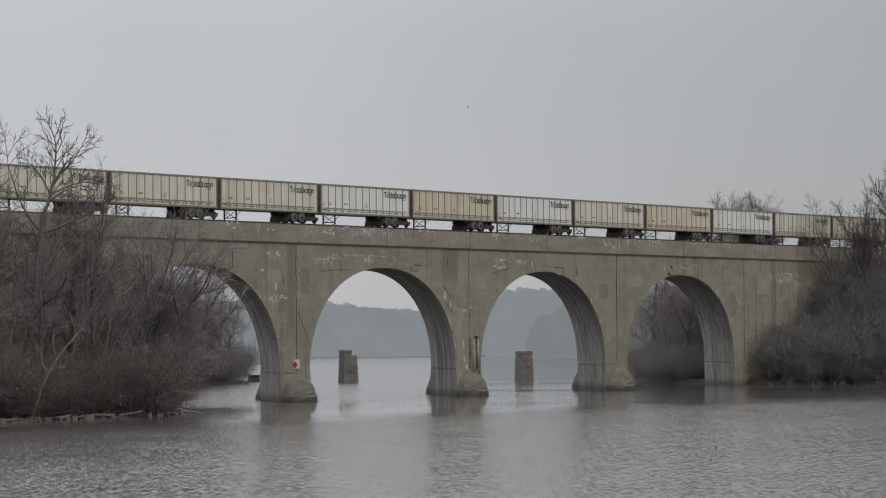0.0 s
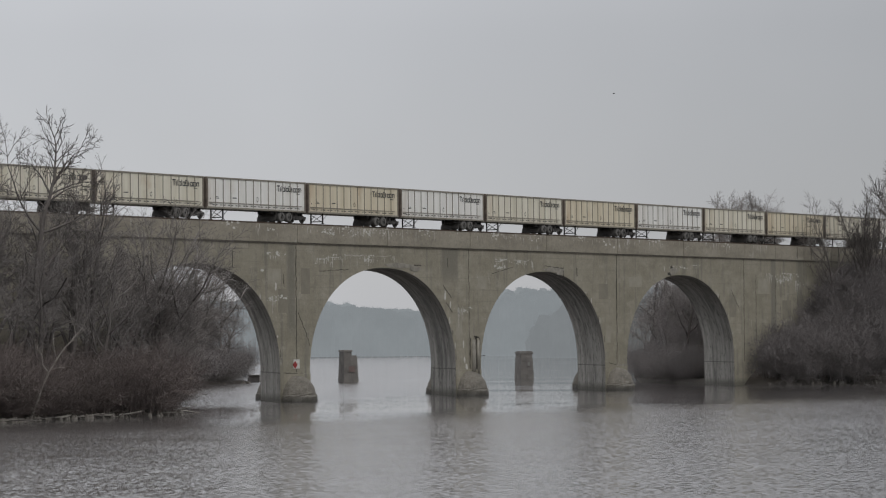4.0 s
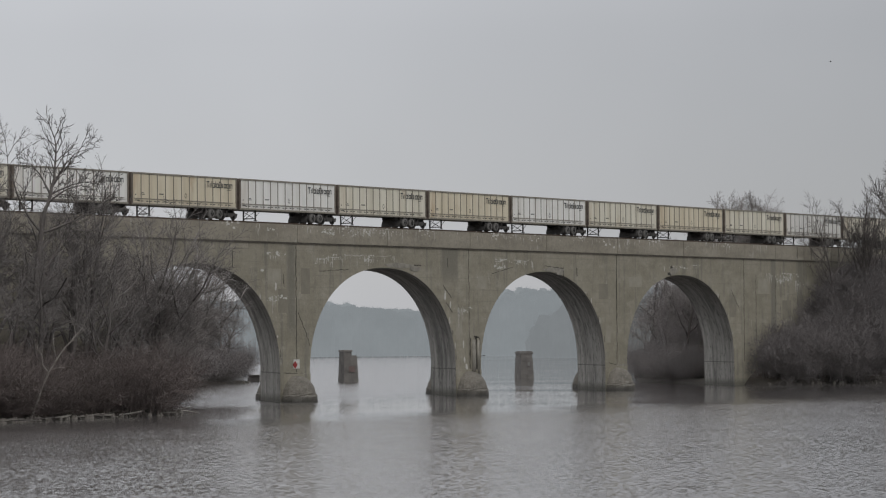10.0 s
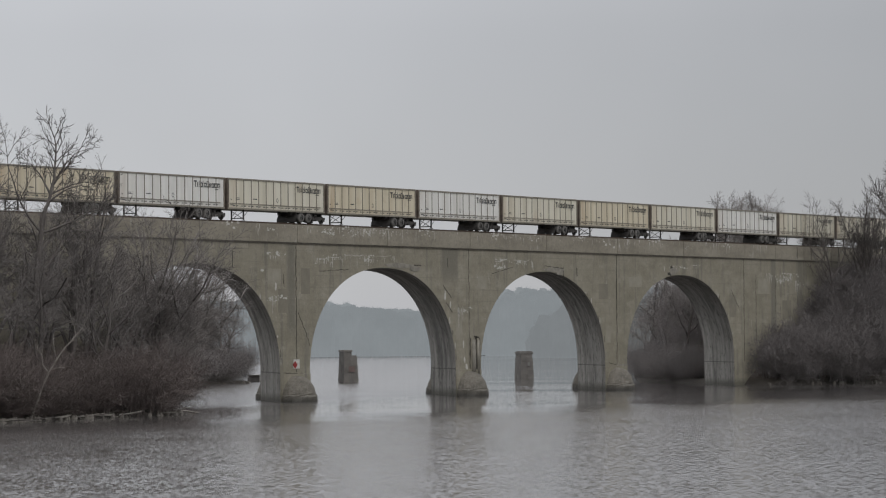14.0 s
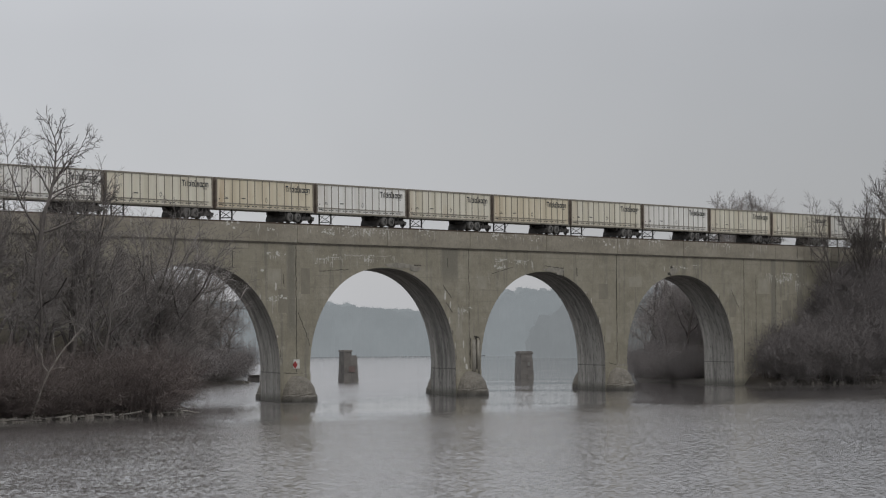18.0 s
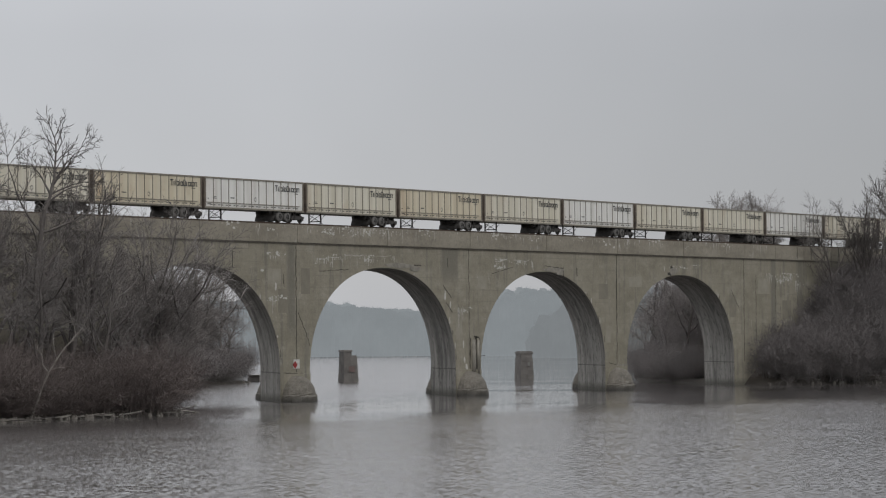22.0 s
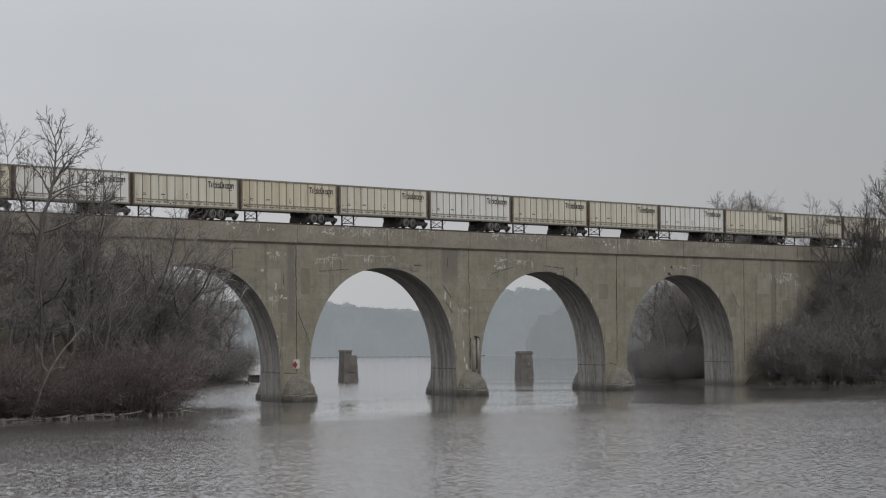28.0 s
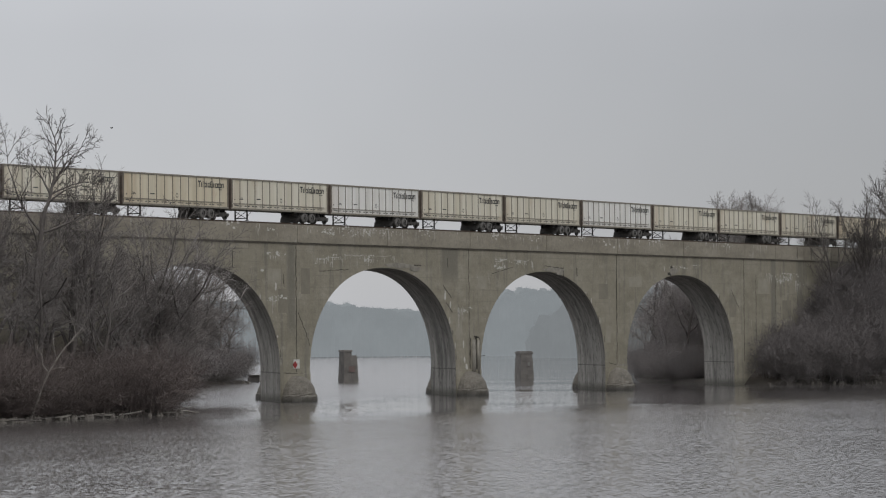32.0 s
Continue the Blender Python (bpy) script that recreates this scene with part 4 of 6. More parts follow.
def stone_pier(x, y, wide, deep, high, step, label):
    """A tapered pier of coursed blocks, left from an older bridge."""
    ang = math.degrees(math.atan2(1, SKEW)) - 90
    t = tagged(empty("stone_pier", pose(x, y, 0, 0, 0, ang)), label, "old pier", "old stone piers")
    r = random.Random(int(x))
    rows, hh = int(high / 0.62), 0.62
    core = bmesh.new()
    for v in add_box(core, -wide / 2 + 0.12, wide / 2 - 0.12, -deep / 2 + 0.12, deep / 2 - 0.12, -2, high - (0.75 if step else 0.1)):
        if v.co.z > 0:
            v.co.x *= 0.86
            v.co.y *= 0.9
    part("core", to_mesh("core", core, M_STONE), t)
    for k in range(-1, rows):
        z0, z1 = k * hh, (k + 1) * hh
        f = 1 - 0.16 * max(0, k) / rows
        w, d = wide / 2 * f, deep / 2 * f
        if step and z1 > high - 0.8:
            runs = [(-w, w * 0.15, -d, d)]
        else:
            runs = [(-w, w, -d, d)]
        for x0, x1, y0, y1 in runs:
            for side in range(4):
                ln = (x1 - x0) if side % 2 == 0 else (y1 - y0) - 0.7
                n = max(1, round(ln / 0.95))
                cuts = [0] + sorted((i + r.uniform(-0.2, 0.2)) / n for i in range(1, n)) + [1]
                for a, b in zip(cuts[:-1], cuts[1:]):
                    p = r.uniform(-0.02, 0.03)
                    if side in (0, 2):
                        yy = y0 if side == 0 else y1
                        lo = (x0 + a * ln + 0.012, min(yy, yy + (0.35 if side == 0 else -0.35)) - (p if side == 0 else 0), z0 + 0.012)
                        hi = (x0 + b * ln - 0.012, max(yy, yy + (0.35 if side == 0 else -0.35)) + (p if side == 2 else 0), z1 - 0.012)
                    else:
                        xx = x0 if side == 3 else x1
                        lo = (min(xx, xx + (0.35 if side == 3 else -0.35)) - (p if side == 3 else 0), y0 + 0.35 + a * ln + 0.012, z0 + 0.012)
                        hi = (max(xx, xx + (0.35 if side == 3 else -0.35)) + (p if side == 1 else 0), y0 + 0.35 + b * ln - 0.012, z1 - 0.012)
                    part("stone", box("stone", lo, hi, M_STONE), t)
    f = 0.86
    x1 = wide / 2 * f * (0.15 if step else 1) + 0.1
    part("capstone", box("capstone", (-wide / 2 * f - 0.1, -deep / 2 * f - 0.1, rows * hh), (x1, deep / 2 * f + 0.1, rows * hh + 0.28), M_STONE, 0.04), t)
    return t


OLD = [stone_pier(105.0, 69.5, 2.15, 4.4, 4.6, True, "broken sooty sandstone pier standing in the river, one corner missing"),
       stone_pier(143.0, 64.0, 2.05, 4.0, 4.2, False, "tapered sooty sandstone pier with a cap, standing in the river")]
stone_pier(124.4, 66.8, 2.1, 4.2, 4.2, False, "tapered sooty sandstone pier half hidden behind the viaduct")
for host, box_lo, box_hi, tone in ((OLD[0], (-0.35, -2.235, 1.5), (0.55, -2.225, 2.3), (0.185, 0.14, 0.128)), (OLD[1], (0.05, -2.035, 1.9), (0.42, -2.025, 2.4), (0.26, 0.255, 0.245))):
    part("paint_mark", box("paint_mark", box_lo, box_hi, plain("faded_paint_mark", tone, tuple(c * 0.8 for c in tone), 3, 0.9, bump=0)), host, "faded patch of paint")
stub = tagged(empty("pier_stump", pose(107.5, 87.0, 0, 0, 0, -10)), "low dark stump of a ruined stone pier at the bank", "pier stump")
part("block", box("block", (-1.6, -1.3, -2), (1.7, 1.3, 0.85), M_STONE, 0.1), stub)
part("slab", box("slab", (-1.7, -1.4, 0.85), (1.8, 1.4, 1.05), M_STONE, 0.05), stub)

# ---- bare trees and brush ----


def bark(name, a, b, vary=0.2):
    m = Mat(name, 0.95, 0, 0.2)
    v = m.co("Object")
    f = m.noise(m.co("Object", (3, 3, 0.6)), 1.0, 5)
    col = m.mix(m.rng(f, 0.35, 0.65), a, b)
    col = m.mix(1.0, col, m.rng(m.rand(), 0, 1, 1 - vary, 1 + vary), "MULTIPLY")
    m.colour(col)
    return m.m


M_BARK = bark("grey_brown_bark", (0.105, 0.095, 0.089), (0.155, 0.141, 0.132))
# twig colour lifted to stand in for haze over the banks
M_TWIG = bark("haze_lifted_twigs", (0.180, 0.165, 0.157), (0.235, 0.217, 0.206))
M_BRUSH = bark("russet_brush_stems", (0.128, 0.107, 0.100), (0.170, 0.144, 0.135), 0.15)
# haze painted into the next two greys, for brush and trees farther off
M_BRUSH_HAZE = bark("haze_grey_brush_stems", (0.225, 0.207, 0.203), (0.27, 0.249, 0.244), 0.1)
M_STEM_HAZE = bark("haze_grey_stems", (0.19, 0.172, 0.166), (0.235, 0.213, 0.205), 0.1)
M_BRUSH_DARK = bark("dark_grey_brush_stems", (0.172, 0.158, 0.155), (0.218, 0.201, 0.197), 0.1)
M_PALE = bark("pale_dead_wood", (0.30, 0.28, 0.25), (0.20, 0.185, 0.165), 0.1)


class Wood:
    """Collects tapered tubes in two meshes: stems and twigs."""

    def __init__(self, seed):
        self.r = random.Random(seed)
        self.v, self.f = ([], []), ([], [])

    def tube(self, which, pts, r0, r1, sides):
        vs, fs = self.v[which], self.f[which]
        base, n = len(vs), len(pts)
        for i, p in enumerate(pts):
            d = (pts[min(i + 1, n - 1)] - pts[max(i - 1, 0)]).normalized()
            a = d.orthogonal().normalized()
            b = d.cross(a)
            rad = r0 + (r1 - r0) * i / (n - 1)
            for s in range(sides):
                t = 2 * math.pi * s / sides
                vs.append(p + (a * math.cos(t) + b * math.sin(t)) * rad)
        for i in range(n - 1):
            for s in range(sides):
                q = (s + 1) % sides
                fs.append((base + i * sides + s, base + i * sides + q, base + (i + 1) * sides + q, base + (i + 1) * sides + s))

    def branch(self, p, d, length, rad, level, plan):
        """plan: for each level (segments, children, angle, length ratio, first child at, wobble, lift)."""
        r = self.r
        seg, kids, ang, ratio, first, wob, lift = plan[level]
        pts, dirs = [p.copy()], []
        for i in range(seg):
            d = (d + Vector((r.gauss(0, wob), r.gauss(0, wob), r.gauss(0, wob) + lift))).normalized()
            p = p + d * (length / seg)
            pts.append(p.copy())
            dirs.append(d.copy())
        last = level == len(plan) - 1
        tip = rad * 0.45
        if last:
            side = (pts[-1] - pts[0]).cross(Vector((r.uniform(-1, 1), r.uniform(-1, 1), r.uniform(-1, 1)))).normalized() * rad
            o = len(self.v[1])
            self.v[1].extend((pts[0] - side, pts[0] + side, pts[-1]))
            self.f[1].append((o, o + 1, o + 2))
            return
        self.tube(0 if level <= self.stem_level else 1, pts, rad, tip, self.sides[level])
        turn = r.uniform(0, 6.28)
        for k in range(kids):
            t = first + (1 - first) * (k + r.uniform(0.2, 0.9)) / kids
            t = min(t, 0.999)
            i = int(t * seg)
            q = pts[i].lerp(pts[i + 1], t * seg - i)
            turn += 2.4 + r.uniform(-0.5, 0.5)
            dd = dirs[i]
            a = dd.orthogonal().normalized()
            a.rotate(Matrix.Rotation(turn, 3, dd))
            th = radians(ang) * r.uniform(0.65, 1.3)
            nd = (dd * math.cos(th) + a * math.sin(th)).normalized()
            ln = length * ratio * r.uniform(0.65, 1.2) * (1.15 - 0.45 * t)
            self.branch(q, nd, ln, max(rad * (0.62 - 0.25 * t), self.least[level + 1]), level + 1, plan)
        # the leader goes on as a fork
        if level < len(plan) - 1:
            self.branch(pts[-1], dirs[-1], length * ratio * r.uniform(0.7, 1.0), max(tip, self.least[level + 1]), level + 1, plan)


def tree_meshes(seed, h, plan, rad, bark_mat, twig_mat, stems=1, splay=0.1, stem_level=1, sides=(7, 5, 4, 3, 3, 3), least=(0.1, 0.055, 0.030, 0.017, 0.012, 0.010)):
    w = Wood(seed)
    w.least = least
    w.stem_level, w.sides = stem_level, sides
    for s in range(stems):
        a = w.r.uniform(0, 6.28)
        d = Vector((math.cos(a) * splay, math.sin(a) * splay, 1)).normalized()
        p = Vector((math.cos(a), math.sin(a), 0)) * (0.35 * splay * stems ** 0.5 if stems > 1 else 0) - Vector((0, 0, 0.3))
        w.branch(p, d, h * w.r.uniform(0.8, 1.1), rad * w.r.uniform(0.8, 1.1), 0, plan)
    return mesh("trunk", w.v[0], w.f[0], bark_mat, smooth=True), mesh("crown", w.v[1], w.f[1], twig_mat)


#        seg kids ang ratio first wob lift
TALL = [(7, 5, 42, 0.60, 0.38, 0.09, 0.05), (6, 5, 44, 0.56, 0.25, 0.13, 0.05), (5, 6, 46, 0.52, 0.2, 0.16, 0.03), (3, 4, 48, 0.55, 0.15, 0.18, 0.02), (1, 3, 46, 0.7, 0.2, 0.15, 0.0), (1, 0, 0, 0, 0, 0.2, 0.0)]
FINE = [(6, 6, 36, 0.60, 0.28, 0.07, 0.06), (5, 6, 38, 0.55, 0.2, 0.12, 0.05), (4, 6, 42, 0.55, 0.2, 0.14, 0.04), (3, 6, 44, 0.55, 0.15, 0.16, 0.03), (1, 4, 44, 0.7, 0.2, 0.15, 0.0), (1, 0, 0, 0, 0, 0.2, 0.0)]
FAN = [(7, 5, 32, 0.60, 0.55, 0.10, 0.06), (5, 5, 30, 0.58, 0.28, 0.10, 0.06), (4, 4, 34, 0.56, 0.2, 0.13, 0.05), (3, 4, 38, 0.55, 0.15, 0.15, 0.03), (1, 3, 42, 0.7, 0.2, 0.15, 0.0), (1, 0, 0, 0, 0, 0.2, 0.0)]
BUSH = [(4, 7, 42, 0.58, 0.12, 0.16, 0.03), (3, 7, 46, 0.55, 0.12, 0.22, 0.02), (1, 5, 48, 0.7, 0.2, 0.25, 0.0), (1, 0, 0, 0, 0, 0.25, 0.0)]
THIN = (0.05, 0.016, 0.010, 0.008)

TREES = []
for s in range(4):
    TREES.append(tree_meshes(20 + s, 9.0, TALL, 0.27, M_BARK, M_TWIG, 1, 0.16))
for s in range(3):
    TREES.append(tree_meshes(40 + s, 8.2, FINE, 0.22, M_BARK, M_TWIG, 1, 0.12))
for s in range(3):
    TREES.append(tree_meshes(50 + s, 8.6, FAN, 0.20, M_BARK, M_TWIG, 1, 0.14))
VASE = [(4, 9, 24, 0.95, 0.45, 0.04, 0.02), (6, 7, 24, 0.40, 0.30, 0.06, 0.05), (4, 5, 28, 0.5, 0.25, 0.10, 0.04), (3, 4, 32, 0.6, 0.2, 0.12, 0.03), (1, 3, 40, 0.7, 0.2, 0.15, 0.0), (1, 0, 0, 0, 0, 0.2, 0.0)]
for s in range(2):
    TREES.append(tree_meshes(90 + s, 8.6, VASE, 0.20, M_BARK, M_BARK, 1, 0.03, least=(0.1, 0.06, 0.034, 0.022, 0.016, 0.012)))
# the fine trees again in haze-lightened colours
for s in range(3):
    TREES.append(tree_meshes(40 + s, 8.2, FINE, 0.22, M_STEM_HAZE, M_BRUSH_HAZE, 1, 0.12))
TREES.append(tree_meshes(53, 8.4, FAN, 0.17, M_BARK, M_BARK, 1, 0.05))
SHRUBS = [tree_meshes(60 + s, 2.7, BUSH, 0.035, M_BRUSH, M_BRUSH, 13, 0.6, 0, (4, 3, 3, 3), THIN) for s in range(4)]
SHRUBS += [tree_meshes(70 + s, 2.7, BUSH, 0.028, M_STEM_HAZE, M_BRUSH_HAZE, 16, 0.55, 1, (3, 3, 3, 3), (0.05, 0.012, 0.010, 0.009)) for s in range(3)]
SHRUBS += [tree_meshes(80 + s, 2.7, BUSH, 0.028, M_BRUSH_DARK, M_BRUSH_DARK, 16, 0.5, 1, (3, 3, 3, 3), (0.05, 0.012, 0.010, 0.009)) for s in range(3)]


def top_of(pair):
    return max(v.co.z for me in pair for v in me.vertices)


T_TOP, S_TOP = [top_of(p) for p in TREES], [top_of(p) for p in SHRUBS]


def plant(name, pair, x, y, size, turn, lean, label, cat, group):
    z = float(height(x, y))
    m = pose(x, y, z, lean[0], lean[1], 0) @ pose(0, 0, 0, 0, 0, turn) @ Matrix.Scale(size, 4)
    ob = tagged(empty(name, m), label, cat, group)
    part("trunk" if cat == "tree" else "stem_clump", pair[0], ob)
    part("crown", pair[1], ob)
    return ob


def tree(x, y, top, kind, turn=0.0, lean=(0, 0), label="tall bare tree with a forked grey trunk on the river bank", group="bare trees"):
    return plant("bare_tree", TREES[kind], x, y, (top - float(height(x, y))) / T_TOP[kind], turn, lean, label, "tree", group)


# left bank, before the viaduct
for x, y, top, kind, turn, lean in (
        (-59, -9, 26.5, 1, 30, (0, 2)), (-57, -10, 27, 3, 80, (0, 0)), (-53, -8, 24.0, 1, 10, (0, -5)), (-41, -9, 23.0, 7, 20, (0, 2)),
        (-44, -6, 20, 2, 60, (0, 3)), (-37, -10, 19.5, 8, 130, (0, 4)), (-33.5, -9, 17.5, 0, 200, (0, 8)), (-34, -11, 17.5, 2, 100, (0, 14)), (-30, -7, 15.5, 1, 50, (0, 12)),
        (-47, -13, 15, 3, 270, (0, 4)), (-58, -13, 18, 2, 15, (0, 4)),
        (-62, -8, 20, 3, 95, (0, 0)), (-31, -5, 15.8, 3, 20, (10, 8)), (-29, -6, 16.0, 0, 140, (12, 10)), (-33, -7, 16.4, 1, 260, (14, 10)), (-27.5, -4.5, 15.0, 2, 310, (10, 8)), (-28, -5.5, 15.6, 1, 200, (16, 12)), (-53.4, -8.6, 26.0, 3, 44, (0, 0)), (-54.6, -9.4, 25.4, 7, 10, (0, -2)), (-48.4, -9.4, 20.5, 1, 70, (4, 2)), (-46.0, -9.8, 21.0, 7, 190, (-3, 2)), (-42.6, -8.4, 19.5, 0, 250, (3, 3)), (-39.0, -9.6, 18.6, 2, 20, (6, 4)), (-44.5, -9, 22.2, 0, 85, (0, 2)), (-35.5, -3, 17.2, 0, 75, (0, 6)), (-33, -8, 18.6, 2, 230, (10, 8)), (-30, -6.5, 17.8, 3, 150, (13, 9)), (-28, -5, 17.4, 0, 20, (10, 8)), (-67, -12, 21, 3, 33, (0, 3)), (-56, -15, 16, 1, 200, (0, -6)), (-36, -5, 15.5, 6, 155, (0, 3)), (-37, -13, 11, 4, 185, (0, 10)), (-64, -14, 19, 1, 120, (0, 2)), (-70, -10, 22, 0, 200, (0, 0))):
    tree(x, y, top, kind, turn, lean, group="bare trees of the left bank")
# the tall forked tree whose crown stands over the train
hero = Wood(77)
hero.stem_level, hero.sides, hero.least = 1, (8, 6, 4, 3, 3, 3), (0.1, 0.06, 0.036, 0.026, 0.020, 0.016)
ACROSS, AWAY = Vector((0.56, -0.83, 0)), Vector((0.83, 0.56, 0))
LIMB = [(0, 0, 0, 0, 0, 0, 0), (7, 6, 42, 0.42, 0.25, 0.10, 0.04), (5, 3, 36, 0.55, 0.3, 0.12, 0.04), (3, 3, 40, 0.6, 0.25, 0.15, 0.03), (2, 2, 40, 0.7, 0.3, 0.15, 0.02), (1, 0, 0, 0, 0, 0.2, 0.0)]


def hero_stem(base, lean, length, r0, r1, n=9):
    pts = []
    for i in range(n + 1):
        t = i / n
        pts.append(base + ACROSS * (math.tan(radians(lean)) * length * t + 0.25 * math.sin(5 * t)) + Vector((0, 0, length * t)) + AWAY * 0.3 * math.sin(4 * t))
    hero.tube(0, pts, r0, r1, 8)
    return pts


def limb(p, a0, a1, length, r0, r1, deep, n=7):
    """A limb that bends from one lean to another; degrees from upright, positive down the river."""
    pts = [p.copy()]
    for i in range(n):
        a = radians(a0 + (a1 - a0) * i / (n - 1) + hero.r.uniform(-9, 9))
        p = p + (ACROSS * math.sin(a) + Vector((0, 0, math.cos(a))) + AWAY * deep).normalized() * (length / n)
        pts.append(p.copy())
    hero.tube(0, pts, r0, r1, 6)
    for k in range(2, n + 1):
        lean = a0 + (a1 - a0) * k / n
        for side in ((-1, 1) if k > 2 else (1,)):
            if hero.r.random() < 0.75:
                a = radians(lean + side * hero.r.uniform(28, 52))
                d = (ACROSS * math.sin(a) + Vector((0, 0, math.cos(a) + 0.15)) + AWAY * hero.r.uniform(-0.6, 0.6)).normalized()
                hero.branch(pts[k], d, length * hero.r.uniform(0.18, 0.32), max(r1, 0.03), 2, LIMB)
    hero.branch(pts[-1], (pts[-1] - pts[-2]).normalized(), length * 0.28, max(r1, 0.03), 2, LIMB)
    return pts


stem = hero_stem(Vector((0, 0, -0.4)), 9.5, 16.9, 0.34, 0.19)
top_stem = limb(stem[9], 20, -4, 6.4, 0.19, 0.05, 0.1, 9)
limb(top_stem[2], -24, -42, 3.8, 0.10, 0.03, 0.3)
limb(top_stem[3], 34, 44, 4.4, 0.11, 0.03, -0.2)
limb(top_stem[2], 52, 84, 3.6, 0.09, 0.03, 0.2)
limb(top_stem[1], 40, 96, 4.0, 0.09, 0.03, -0.3)
limb(stem[8], 78, 52, 5.6, 0.12, 0.03, 0.1, 9)
limb(stem[8], -34, -6, 7.2, 0.12, 0.03, -0.2, 9)
limb(stem[6], 44, 20, 6.4, 0.12, 0.03, 0.3, 9)
limb(stem[5], -40, -10, 6.0, 0.11, 0.03, 0.2, 8)
limb(stem[4], 50, 30, 5.0, 0.10, 0.03, -0.3, 8)
tall = tagged(empty("bare_tree", pose(-51.3, -8.5, float(height(-51.3, -8.5)))), "tall dark bare tree with forked limbs above the viaduct", "tree", "bare trees of the left bank")
part("trunk", mesh("trunk", hero.v[0], hero.f[0], M_BARK, smooth=True), tall)
part("crown", mesh("crown", hero.v[1], hero.f[1], M_BARK), tall)
# right bank, before and behind
for x, y, top, kind, turn, lean in ((118.4, -5.4, 27.0, 10, 30, (2, 1)), (117.2, -5.0, 26.6, 15, 80, (0, -2)), (115.8, -4.4, 25.8, 15, 230, (0, -4)), (119.8, -5.8, 27.0, 7, 120, (3, 2)), (125.6, -6.4, 31.0, 11, 200, (0, 0)), (131, -6, 31, 7, 300, (0, 2)), (136, -4, 28, 9, 140, (0, 0)),
                                    (119.6, 18.6, 26.2, 5, 60, (0, 0)), (121.8, 19.0, 26.6, 4, 110, (0, 0)), (124.2, 18.2, 26.5, 5, 160, (0, 0)), (125.2, 16, 26.6, 6, 220, (0, 0)), (126.4, 14.6, 26.9, 0, 40, (0, 0)), (131.5, 18, 26.2, 4, 250, (0, 0)), (128.4, 13.4, 25.6, 1, 300, (0, 0)), (138, 19, 25.6, 5, 330, (0, 0))):
    tree(x, y, top, kind, turn, lean, "bare bushy tree with fine upright twigs on the embankment", "bare trees of the right bank")
rnd = random.Random(5)
made = 0
while made < 46:
    x, y = rnd.uniform(118, 195), rnd.uniform(22, 80)
    if not 1.69 < (x + 244.18) / (y + 183) < 1.86 or float(inside(RIGHT_LAND, np.array([x]), np.array([y]))[0]) < 1:
        continue
    made += 1
    tree(x, y, rnd.uniform(13, 18.5), rnd.choice((0, 1, 3, 12, 13, 14, 12, 13, 14)), rnd.uniform(0, 360), (rnd.uniform(-4, 4), rnd.uniform(-12, 6)), "bare tree in the riverside wood behind the viaduct", "riverside wood")
for x, y, top, kind in ((87, 82, 19, 1), (91.4, 82.3, 17, 0), (95, 84.5, 13.5, 3), (89, 87, 16.5, 2), (81, 79, 17.5, 2), (84, 84, 15, 3), (76, 78, 17, 0), (70, 79, 16, 6), (60, 76, 16, 2), (50, 68, 17, 4), (40, 62, 16, 5), (82, 95, 15, 6), (97, 88, 6, 5), (25, 50, 15, 3), (66, 86, 15, 4), (104, 105, 19.5, 1), (106, 102, 19, 2), (107.6, 99.8, 18, 0), (109, 100, 15.5, 3), (103, 108, 20.5, 7), (102, 110, 20.5, 3), (105, 108, 20, 8), (111, 104, 13, 1), (100, 98, 15, 8), (98, 101, 17, 12), (107, 106, 15.5, 13), (94, 92, 15, 12), (113, 110, 14.5, 14)):
    tree(x, y, top, kind, x * 7 % 360, (0, 0), "bare tree with spreading limbs beyond the arches", "bare trees beyond the arches")


def shrub(x, y, top, kinds, label, group):
    k = rnd.choice(kinds)
    if group in ("shrubs beyond the arches", "shrubs behind the abutment"):
        m = pose(x, y, float(height(x, y)), rnd.uniform(-8, 8), rnd.uniform(-8, 8), 0) @ pose(0, 0, 0, 0, 0, rnd.uniform(0, 360)) @ Matrix.Scale(top / S_TOP[k], 4)
        THICKET.append((SHRUBS[k], m))
        return None
    return plant("shrub", SHRUBS[k], x, y, top / S_TOP[k], rnd.uniform(0, 360), (rnd.uniform(-8, 8), rnd.uniform(-8, 8)), label, "shrub", group)


THICKET = []


